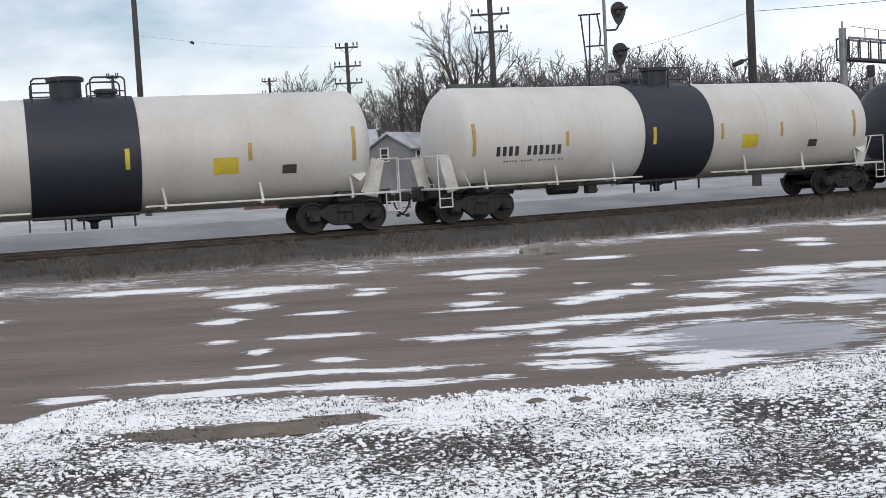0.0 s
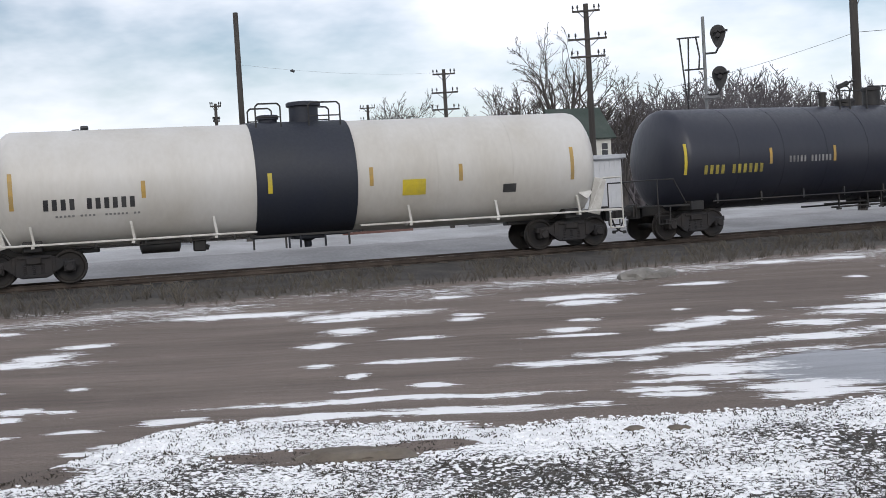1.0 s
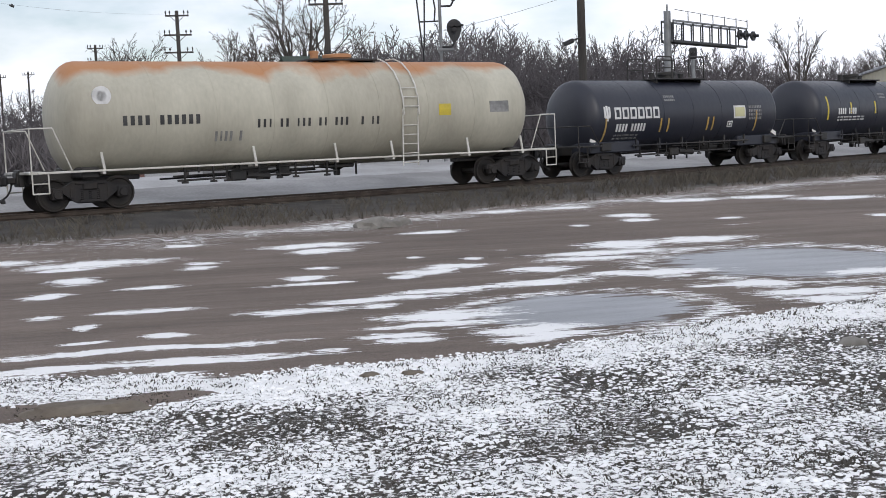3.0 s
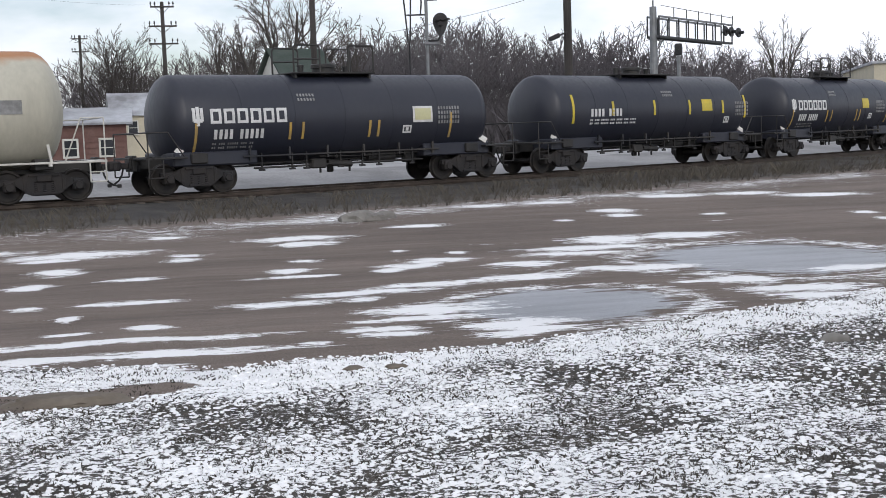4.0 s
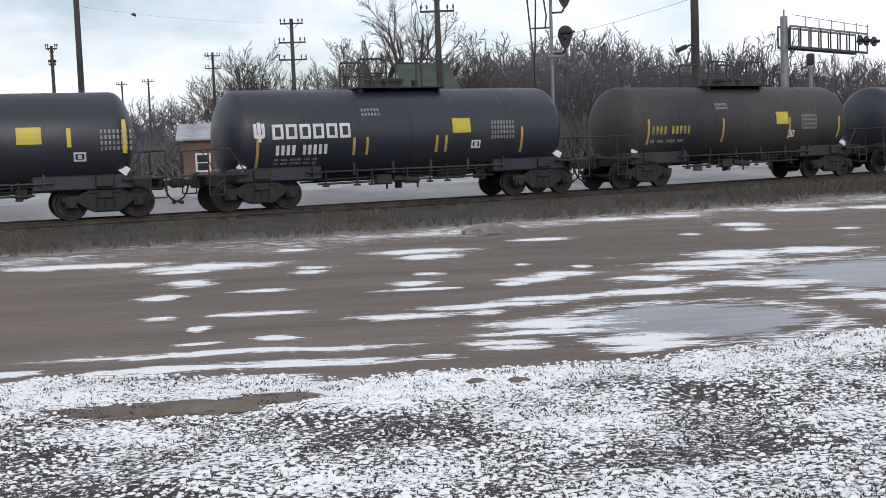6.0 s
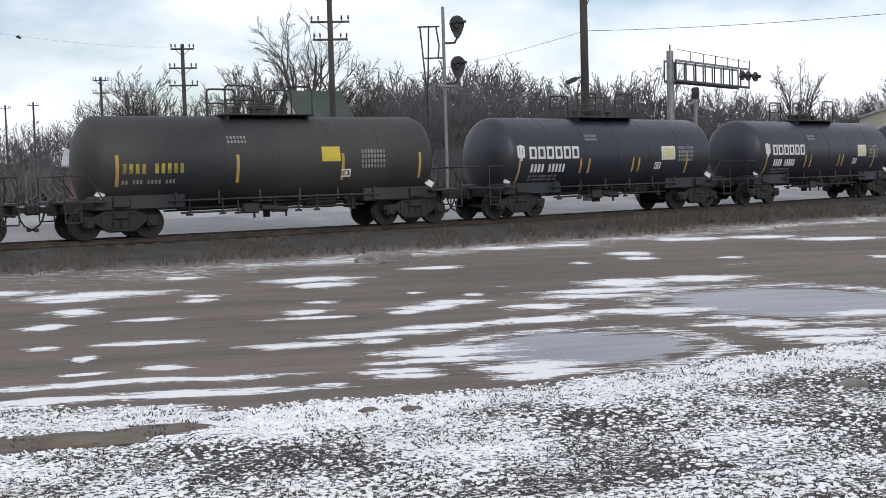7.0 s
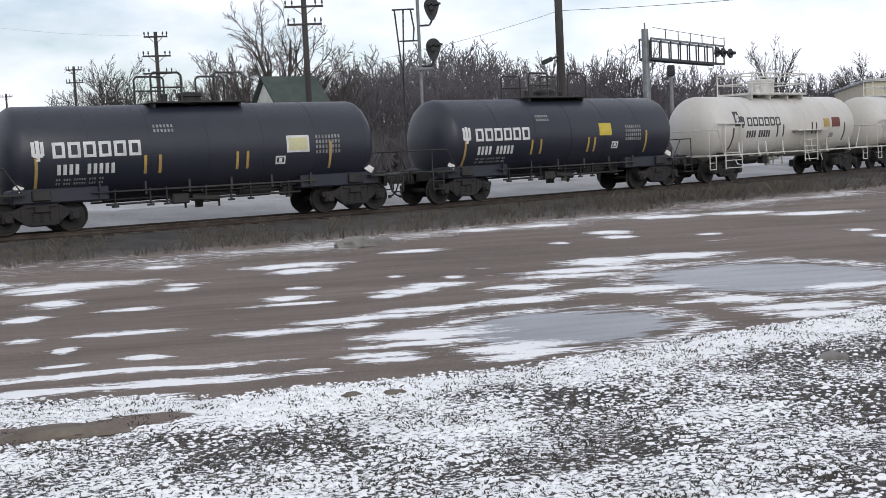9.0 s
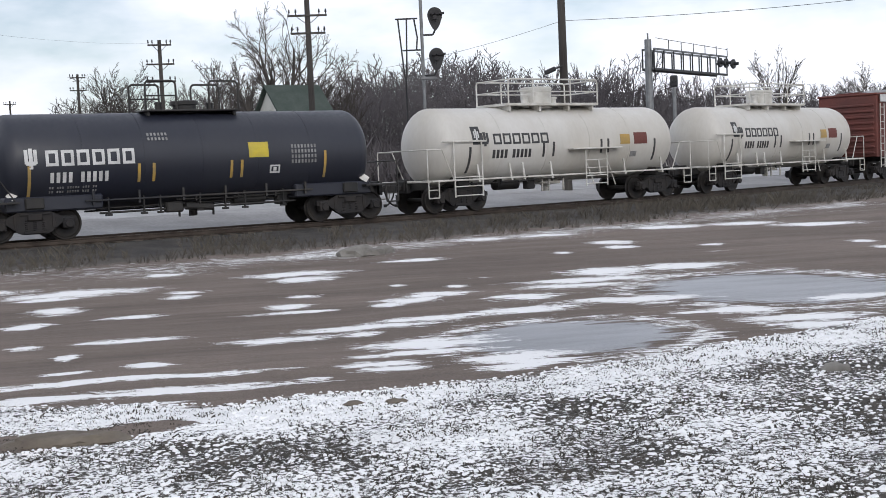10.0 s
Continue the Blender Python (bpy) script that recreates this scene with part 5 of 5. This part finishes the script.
def add_window(parent, x, y, z, w, h, side="front"):
    fr = bmesh.new()
    t = 0.1
    if side == "front":
        for c, s in (((x, y, z + h / 2), (w + t, 0.1, t)), ((x, y, z - h / 2), (w + t, 0.14, t)), ((x - w / 2, y, z), (t, 0.1, h)), ((x + w / 2, y, z), (t, 0.1, h)), ((x, y, z), (w, 0.07, 0.05))):
            box(fr, c, s)
    else:
        for c, s in (((x, y, z + h / 2), (0.1, w + t, t)), ((x, y, z - h / 2), (0.14, w + t, t)), ((x, y - w / 2, z), (0.1, t, h)), ((x, y + w / 2, z), (0.1, t, h)), ((x, y, z), (0.07, w, 0.05))):
            box(fr, c, s)
    win = part("window", fr, SIDING, parent)
    pb = bmesh.new()
    box(pb, (x, y, z), (w, 0.05, h) if side == "front" else (0.05, w, h))
    part("pane", pb, PANE, win)


def gable_house(label, az, dist, turn, w, depth, eave, ridge, wall_mat, roof_mat, windows=(), side_windows=(), name="house", category="house"):
    """Ridge along local x; front is local -y, the left gable local -x."""
    hs = thing(name, label, category, "houses beyond the track" if name == "house" else "", at=polar(az, dist), turn=turn)
    bm = bmesh.new()
    box(bm, (0, 0, eave / 2), (w, depth, eave))
    for sg in (-1, 1):
        x = sg * (w / 2 - 0.01)
        tri = [bm.verts.new((x, -depth / 2, eave)), bm.verts.new((x, depth / 2, eave)), bm.verts.new((x, 0, ridge))]
        f = bm.faces.new(tri)
        ext = bmesh.ops.extrude_face_region(bm, geom=[f])
        bmesh.ops.translate(bm, verts=[v for v in ext["geom"] if isinstance(v, bmesh.types.BMVert)], vec=(-sg * 0.2, 0, 0))
    wall = part("wall", bm, wall_mat, hs)
    bm = bmesh.new()
    rows = int(eave / 0.3)
    for i in range(rows):
        box(bm, (0, -depth / 2 - 0.012, 0.2 + 0.3 * i), (w, 0.03, 0.03))
        box(bm, (-w / 2 - 0.012, 0, 0.2 + 0.3 * i), (0.03, depth, 0.03))
    tagged(part("siding_laps", bm, wall_mat, hs), kind="stuff")
    rise = ridge - eave
    pitch = math.atan2(rise, depth / 2)
    sl = math.hypot(rise, depth / 2) + 0.45
    for sg in (-1, 1):
        bm = bmesh.new()
        cy, cz = sg * (depth / 4 + 0.12), (eave + ridge) / 2 - 0.02
        box(bm, (0, cy, cz + 0.08), (w + 0.7, sl, 0.14), Matrix.Rotation(-sg * pitch, 3, "X"), 0.02)
        part("roof_slope", bm, roof_mat, hs)
    for x, z, ww, hh in windows:
        add_window(hs, x, -depth / 2 - 0.02, z, ww, hh)
    for y, z, ww, hh in side_windows:
        add_window(hs, -w / 2 - 0.02, y, z, ww, hh, "side")
    return hs


gable_house("white two-storey house with a green shingle roof", 1.67, 92, 22, 3.9, 5.0, height(2.84, 90), height(4.14, 92), SIDING, GREENROOF,
            [(-0.6, 5.3, 0.6, 1.1), (1.4, 5.3, 0.6, 1.1), (0, 2.2, 0.9, 1.3)], [(0.0, 6.3, 0.6, 0.9), (-1.5, 4.6, 0.8, 1.2), (1.5, 4.6, 0.8, 1.2)])
gable_house("low pale grey house with a gabled porch", -1.83, 84, 62, 4.4, 3.4, height(1.35, 84), height(2.03, 84), GREYSIDE, GREYROOF,
            [(-1.3, 3.2, 0.6, 0.9), (-0.2, 3.2, 0.5, 0.9), (1.1, 3.2, 0.6, 0.9), (0.2, 1.2, 0.9, 1.2)], [(0.4, 3.4, 0.6, 0.9)])
gable_house("cream house behind bare trees", -5.13, 120, 10, 7.5, 7, 4.6, 6.6, CREAMWALL, GREYROOF, [(-2, 3.4, 0.9, 1.3), (1.5, 3.4, 0.9, 1.3)])
gable_house("small dull red outbuilding beyond the track", -7.93, 66, 6, 3.8, 4.0, height(1.01, 66), height(1.61, 66), BRICK, GREYROOF,
            [(-0.9, 1.7, 0.7, 0.9), (0.9, 1.7, 0.7, 0.9)], name="outbuilding", category="outbuilding")


def flat_building(name, label, category, az, dist, turn, w, depth, h, wall_mat, rib=0.6, doors=()):
    b = thing(name, label, category, at=polar(az, dist), turn=turn)
    bm = bmesh.new()
    box(bm, (0, 0, h / 2), (w, depth, h))
    part("wall", bm, wall_mat, b)
    bm = bmesh.new()
    n = int(w / rib)
    for i in range(n + 1):
        box(bm, (-w / 2 + w * i / n, -depth / 2 - 0.02, h / 2), (0.06, 0.05, h - 0.1))
    tagged(part("siding_ribs", bm, wall_mat, b), kind="stuff")
    bm = bmesh.new()
    box(bm, (0, 0, h + 0.1), (w + 0.5, depth + 0.5, 0.22), bevel=0.03)
    part("roof", bm, GREYROOF, b)
    for x, ww, hh in doors:
        bm = bmesh.new()
        box(bm, (x, -depth / 2 - 0.05, hh / 2), (ww, 0.08, hh), bevel=0.01)
        part("door", bm, DARKMETAL, b)
    return b


flat_building("metal_shed", "white metal shed with a flat snowy roof", "shed", 2.41, 62, 6, 2.6, 3.0, height(1.75, 62), METALSIDE, 0.25, [(-0.1, 0.5, 2.2)])
flat_building("long_building", "long pale commercial building with a flat white roof", "building", -25.44, 76, 12, 22, 12, height(2.06, 74), METALSIDE, 1.2,
              [(-4, 2.6, 2.8), (3, 1.0, 2.1)])
flat_building("warehouse", "large cream warehouse at the edge of the trees", "building", 33.56, 118, -20, 24, 20, height(2.53, 106), CREAMWALL, 1.5, [(-6, 3, 3.5)])


# ---- bare trees ----
def grow(rng, tall, spread, limbs, bole, thick, twigs=3, steps=(4, 7, 5, 4, 3), up=0.1):
    """Tapered segments of one bare tree, (a, b, ra, rb, level): a short bole that
    parts into long rising limbs, each with branches and fine twigs towards its end."""
    segs = []
    levels = 4
    wobble = (0.03, 0.07, 0.12, 0.17, 0.2)

    def limb(p, d, length, r, level, tip):
        n = steps[level]
        for i in range(n):
            d = (d + Vector((rng.gauss(0, 1), rng.gauss(0, 1), rng.gauss(0, 0.6))) * wobble[level] + Vector((0, 0, up if level == 1 else 0.03))).normalized()
            q = p + d * length / n
            r2 = r + (tip - r) / (n - i)
            segs.append((p, q, r, r2, level))
            p, r = q, r2
            if 0 < level < levels and i >= (2 if level == 1 else 1):
                for _ in range(rng.choice((1, 2)) if level < 3 else rng.randint(1, twigs)):
                    side = Vector((rng.gauss(0, 1), rng.gauss(0, 1), rng.gauss(0, 0.4)))
                    side = (side - d * side.dot(d)).normalized()
                    nd = (d + side * rng.uniform(0.45, 1.0) * spread).normalized()
                    limb(p, nd, length * rng.uniform(0.34, 0.52) * (1.15 - 0.5 * i / n), r * rng.uniform(0.5, 0.7), level + 1, r * 0.22)
        return p, r

    top, r = limb(Vector((0, 0, -0.2)), Vector((0, 0, 1)), tall * bole, thick, 0, thick * 0.8)
    turn = rng.uniform(0, 6.28)
    for k in range(limbs):
        t = turn + 6.283 * k * 0.382
        out = (0.1 + 0.9 * ((k + 0.5) / limbs) ** 0.8) * spread
        d = Vector((math.cos(t) * out, math.sin(t) * out, 1)).normalized()
        limb(top - Vector((0, 0, rng.uniform(0, 0.4) * tall * bole)), d, tall * (1 - bole) * rng.uniform(0.85, 1.02) * (1 - 0.18 * out), r * rng.uniform(0.5, 0.72), 1, r * 0.12)
    return segs


def tubes(segs, least=0.0):
    vs, fs = [], []
    for a, b, ra, rb, level in segs:
        n = 6 if level == 0 else 4 if level < 2 else 3
        d = b - a
        u = d.cross(Vector((0.3, 0.9, 0.1)))
        if u.length < 1e-6:
            u = d.cross(Vector((1, 0, 0)))
        u.normalize()
        w = d.cross(u).normalized()
        k = len(vs)
        for p, r in ((a, max(ra, least)), (b, max(rb, least * 0.7))):
            for i in range(n):
                t = 2 * math.pi * i / n
                vs.append(p + (u * math.cos(t) + w * math.sin(t)) * r)
            if level == 4 and p is a:
                vs.append(b)
                break
        for i in range(n):
            fs.append((k + i, k + (i + 1) % n, k + n) if level == 4 else (k + i, k + (i + 1) % n, k + n + (i + 1) % n, k + n + i))
    return vs, fs


def raw_mesh(name, vs, fs, material):
    me = bpy.data.meshes.new(name)
    me.from_pydata([tuple(v) for v in vs], [], fs)
    me.materials.append(material)
    return me


def bare_tree(seed, az, dist, tall, spread, limbs, label, least=0.012, bole=0.2, twigs=3, thick=None):
    rng = random.Random(seed)
    segs = grow(rng, tall, spread, limbs, bole, thick or tall * 0.028, twigs)
    top = max(s[1].z for s in segs)
    k = tall / top
    segs = [(a * k, b * k, ra, rb, lv) for a, b, ra, rb, lv in segs]
    tree = thing("bare_tree", label, "tree", "bare winter trees", at=polar(az, dist), turn=rng.uniform(0, 360))
    part("trunk", raw_mesh("trunk", *tubes([s for s in segs if s[4] <= 1]), BARK), BARK, tree)
    part("crown", raw_mesh("crown", *tubes([s for s in segs if s[4] > 1], least), BARK), BARK, tree)


bare_tree(11, 1.19, 104, height(8.40, 104), 1.0, 9, "large bare broad-crowned tree behind the house", 0.026, 0.24, 3, 0.85)
bare_tree(21, -6.51, 130, height(5.61, 130), 0.8, 14, "rounded bare tree in the distance", 0.028, 0.1, 3, 0.45)
bare_tree(5, -1.91, 128, height(5.60, 128), 0.42, 5, "slim bare tree in the distance", 0.024, 0.3, 3)
bare_tree(8, -0.81, 120, height(5.00, 120), 0.5, 5, "slim bare tree in the distance", 0.024, 0.25, 3)
bare_tree(9, 24.49, 130, height(5.05, 130), 0.5, 4, "tall slim bare tree above the woods", 0.024, 0.35, 2)
bare_tree(14, 3.99, 118, height(4.99, 118), 0.6, 6, "bare tree beside the large one", 0.024, 0.2, 3)
bare_tree(15, 28.69, 150, height(4.04, 150), 0.75, 7, "rounded bare tree in the distance", 0.026, 0.15, 3)


def woods():
    """The bare wood along the far edge, too many trees to count."""
    rng = random.Random(77)
    kinds = []
    for k in range(7):
        segs = grow(random.Random(100 + k), 10, 0.85 + 0.12 * (k % 3), 7 + k % 3, 0.22, 0.22, 2, (3, 5, 4, 3, 2), 0.02)
        top = max(s[1].z for s in segs)
        vs, fs = tubes([(a / top, b / top, ra / top, rb / top, lv) for a, b, ra, rb, lv in segs], 0.0036)
        kinds.append((np.array([tuple(v) for v in vs]), (np.array([f for f in fs if len(f) == 4]), np.array([f for f in fs if len(f) == 3]))))
    vs, fs, n = [], [], 0

    def skyline(az):
        for lo, hi, a, b in ((-40, -17, 3.02, 3.08), (-17, -9, 2.88, 3.29), (-9, -4, 3.79, 4.24), (-4, 4.5, 4.24, 4.55), (4.5, 11.2, 5.15, 5.48), (11.2, 18, 4.58, 4.51), (18, 23, 3.71, 3.46), (23, 40, 2.96, 2.88)):
            if lo <= az < hi:
                return a + (b - a) * (az - lo) / (hi - lo) + 0.5 * math.sin(radians(az))
        return 3.0

    def plant(az, dist, tall):
        nonlocal n
        pts, faces = kinds[rng.randrange(7)]
        t = rng.uniform(0, 6.28)
        c, s = math.cos(t), math.sin(t)
        q = np.empty_like(pts)
        w = tall * rng.uniform(0.75, 1.05)
        q[:, 0], q[:, 1], q[:, 2] = (pts[:, 0] * c - pts[:, 1] * s) * w, (pts[:, 0] * s + pts[:, 1] * c) * w, pts[:, 2] * tall
        q += np.array(polar(az, dist))
        vs.append(q)
        fs.append((faces[0] + n, faces[1] + n))
        n += len(pts)

    az = -36.0
    while az < 37:
        dist = rng.uniform(150, 215)
        el = skyline(az) * rng.uniform(0.9, 1.08)
        plant(az, dist, height(el, dist))
        if rng.random() < 0.9:
            d2 = rng.uniform(135, 160)
            plant(az + rng.uniform(-0.5, 0.5), d2, height(skyline(az) * rng.uniform(0.62, 0.92), d2))
        az += rng.uniform(0.26, 0.46) if az > 4 else rng.uniform(0.42, 0.75)
    allv, quads, tris = np.concatenate(vs), np.concatenate([f[0] for f in fs]), np.concatenate([f[1] for f in fs])
    me = bpy.data.meshes.new("woods")
    corners = 4 * len(quads) + 3 * len(tris)
    me.vertices.add(len(allv)), me.loops.add(corners), me.polygons.add(len(quads) + len(tris))
    me.vertices.foreach_set("co", allv.astype(np.float32).ravel())
    me.loops.foreach_set("vertex_index", np.concatenate((quads.ravel(), tris.ravel())).astype(np.int32))
    me.polygons.foreach_set("loop_start", np.concatenate((np.arange(0, 4 * len(quads), 4), np.arange(4 * len(quads), corners, 3))).astype(np.int32))
    me.update(calc_edges=True)
    # no haze in the air here: the woods' pale colour carries it
    me.materials.append(HAZEBARK)
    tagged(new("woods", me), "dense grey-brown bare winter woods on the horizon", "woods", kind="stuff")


woods()


def thicket():
    """Dense brush at the foot of the woods, as many crossing stems."""
    rng = random.Random(5)
    vs, fs = [], []
    for _ in range(90000):
        az = rng.uniform(-36, 38)
        dist = rng.uniform(130, 215)
        top = (1.5 + 1.5 * noise.noise((az * 0.6, dist * 0.02, 3)) + (3.3 if 4 < az < 19 else 2.0)) * dist / 57.3 * 0.5
        h = max(1.0, top * rng.uniform(0.35, 1.15))
        p = polar(az, dist)
        lx, ly = rng.gauss(0, 0.45) * h, rng.gauss(0, 0.3) * h
        w = rng.uniform(0.05, 0.11)
        z0 = rng.uniform(0, 0.55) * h
        k = len(vs)
        vs += [p + Vector((-w, 0, z0)), p + Vector((w, 0, z0)), p + Vector((lx, ly, h)), p + Vector((0, w * 1.5, z0))]
        fs += [(k, k + 1, k + 2), (k + 1, k + 3, k + 2), (k + 3, k, k + 2)]
    # same haze-paled colour as the woods behind
    me = raw_mesh("brush", vs, fs, HAZEBARK)
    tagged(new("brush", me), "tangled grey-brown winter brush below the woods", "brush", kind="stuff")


thicket()


# ---- small things on the ground ----
STRAW = mat("dry_straw_grass", (0.105, 0.092, 0.072), (0.06, 0.053, 0.046), 0.5, 8, 0.9, 0, 0.0, 0.5, 0.2)
TURFBLADE = mat("winter_turf_blades", (0.028, 0.024, 0.019), (0.065, 0.055, 0.042), 0.7, 8, 0.9, 0, 0.0, 0.5, 0.2)
CONCRETE = mat("broken_concrete", (0.24, 0.23, 0.21), (0.14, 0.13, 0.12), 3.0, 20, 0.9, 0, 0.6, 0.5, 0.35)


def blades(name, label, spots, material, rng, tall, count, lean=0.5, width=0.006):
    vs, fs = [], []
    for x, y, z, k in spots:
        for _ in range(count):
            a = rng.uniform(0, 6.28)
            r = rng.uniform(0, 0.07) * k
            h = tall * k * rng.uniform(0.4, 1.1)
            bx, by = x + r * math.cos(a), y + r * math.sin(a)
            tx, ty = bx + rng.gauss(0, lean) * h, by + rng.gauss(0, lean) * h
            t = rng.uniform(0, 3.14)
            wx, wy = width * k * math.cos(t), width * k * math.sin(t)
            i = len(vs)
            vs += [(bx - wx, by - wy, z - 0.01), (bx + wx, by + wy, z - 0.01), ((bx + tx) / 2 + wx * 0.7, (by + ty) / 2 + wy * 0.7, z + h * 0.62), (tx, ty, z + h)]
            fs += [(i, i + 1, i + 2), (i, i + 2, i + 3)]
    tagged(new(name, raw_mesh(name, vs, fs, material)), label, "grass", kind="stuff")


def plant_grass():
    rng = random.Random(3)
    spots = []
    while len(spots) < 6500:
        x, y = rng.uniform(-6.5, 9), rng.uniform(4.2, 12.5)
        if y > verge_line(x) - 0.15 or abs(x) > y * 0.75 + 1:
            continue
        if noise.noise((x * 1.3, y * 1.3, 9)) + rng.uniform(-0.5, 0.5) < -0.05:
            continue
        spots.append((x, y, ground_height(x, y), rng.uniform(0.6, 1.5)))
    blades("turf_grass", "short brown-green winter grass poking through snow", spots, TURFBLADE, rng, 0.015, 6, 0.9, 0.005)
    weeds = []
    for _ in range(5200):
        s = rng.uniform(-32, 40)
        x, y, a = on_track(s)
        off = -2.4 - 6.2 * rng.random() ** 1.5
        nx, ny = -math.sin(radians(a)), math.cos(radians(a))
        px, py = x + nx * off, y + ny * off
        if noise.noise((px * 0.5, py * 0.5, 2)) < -0.12:
            continue
        weeds.append((px, py, 0.0, rng.uniform(0.5, 1.2)))
    blades("track_weeds", "sparse dry weeds along the edge of the ballast", weeds, STRAW, rng, 0.3, 5, 0.4, 0.008)
    tuft = []
    for _ in range(300):
        s = rng.gauss(14.0, 3.4)
        x, y, a = on_track(s)
        off = -rng.uniform(2.6, 6.2)
        nx, ny = -math.sin(radians(a)), math.cos(radians(a))
        tuft.append((x + nx * off, y + ny * off, 0.0, rng.uniform(0.6, 1.3)))
    blades("tall_dry_grass", "tall straw-coloured dry grass beside the track", tuft, STRAW, rng, 0.38, 9, 0.34, 0.007)


plant_grass()


def snow_clumps():
    """Small caps of snow on the turf, each a low crumpled dome."""
    rng = random.Random(12)
    white = mat("fresh_snow", (0.94, 0.94, 0.95), (0.88, 0.89, 0.91), 6, 40, 0.7, 0, 0.3, 0.5, 0.1)
    vs, fs = [], []
    count = 0
    while count < 12000:
        y = 4.3 + 7.6 * rng.random() ** 0.8
        x = rng.uniform(-0.62, 0.62) * y + 0.9
        if y > verge_line(x) + 0.1 or lens(x, y, BARE) > 0.1:
            continue
        if rng.random() < 0.25 * min(max((x - 1.2) / 2.5, 0), 1):
            continue
        if noise.noise((x * 0.9, y * 0.9, 5)) + 0.6 * noise.noise((x * 3.1, y * 3.1, 2)) + rng.uniform(-0.45, 0.45) < -0.12:
            continue
        count += 1
        r = rng.uniform(0.007, 0.021)
        z = ground_height(x, y)
        h = r * rng.uniform(0.35, 0.8)
        k, t0 = len(vs), rng.uniform(0, 6.28)
        sx = rng.uniform(0.8, 1.6)
        for ring, (rr, zz) in enumerate(((1.0, -0.25), (0.66, 0.7))):
            for i in range(5):
                a = t0 + 6.283 * (i + 0.5 * ring) / 5
                q = r * rr * rng.uniform(0.7, 1.25)
                vs.append((x + q * sx * math.cos(a), y + q * math.sin(a), z + h * zz * rng.uniform(0.8, 1.2)))
        vs.append((x, y, z + h))
        for i in range(5):
            j = (i + 1) % 5
            fs += [(k + i, k + j, k + 5 + i), (k + j, k + 5 + j, k + 5 + i), (k + 5 + i, k + 5 + j, k + 10)]
    tagged(new("snow_clumps", raw_mesh("snow_clumps", vs, fs, white)), "small clumps of fresh snow lying on short grass", "snow", kind="stuff")


snow_clumps()


def lump(name, label, category, x, y, sx, sy, sz, seed, material):
    bm = bmesh.new()
    bmesh.ops.create_icosphere(bm, subdivisions=3, radius=1)
    for v in bm.verts:
        k = 1 + 0.28 * noise.noise(v.co * 1.7 + Vector((seed, 0, 0))) + 0.12 * noise.noise(v.co * 4.5 + Vector((seed, 3, 0)))
        v.co = Vector((v.co.x * sx, v.co.y * sy, max(v.co.z, -0.3) * sz)) * k
    ob = mesh_thing(name, bm, material, label, category, smooth=True)
    ob.location = (x, y, ground_height(x, y) + sz * 0.12)
    return ob


lump("concrete_chunk", "broken grey concrete chunk lying on the gravel", "rubble", 2.05, 25.6, 0.55, 0.3, 0.2, 1.0, CONCRETE)
lump("concrete_chunk", "small broken concrete piece beside a larger one", "rubble", 2.6, 26.1, 0.25, 0.2, 0.14, 5.0, CONCRETE)
MUD = mat("bare_wet_mud", (0.11, 0.088, 0.068), (0.17, 0.145, 0.115), 3.0, 20, 0.8, 0, 0.5, 0.5, 0.3)
lump("mud_mound", "low mound of bare brown mud in the snow", "mud mound", -1.42, 8.25, 0.42, 0.18, 0.07, 2.0, MUD)
lump("soil_clod", "dark soil clod in the snowy grass", "soil clod", 0.6, 8.86, 0.08, 0.06, 0.03, 8.0, MUD)
lump("soil_clod", "dark soil clod in the snowy grass", "soil clod", 0.91, 8.75, 0.09, 0.05, 0.025, 9.0, MUD)
lump("stone", "grey stone half sunk in the snowy grass", "stone", 4.39, 8.7, 0.12, 0.09, 0.05, 4.0, CONCRETE)


# ---- what moves ----
def motions():
    for car, s in CARS:
        rows = []
        for i in range(51):
            t = 0.2 * i
            x, y, a = on_track(s - run(t))
            rows.append((t, pose(x, y, RAIL_TOP, 0, 0, a)))
        walk(car, rows)
    step = 1 / 30
    for ob, at, first in WHEELSETS:
        walk(ob, [(i * step, pose(*at, 0, first - math.degrees(run(i * step) / WHEEL_R), 0)) for i in range(301)])


motions()
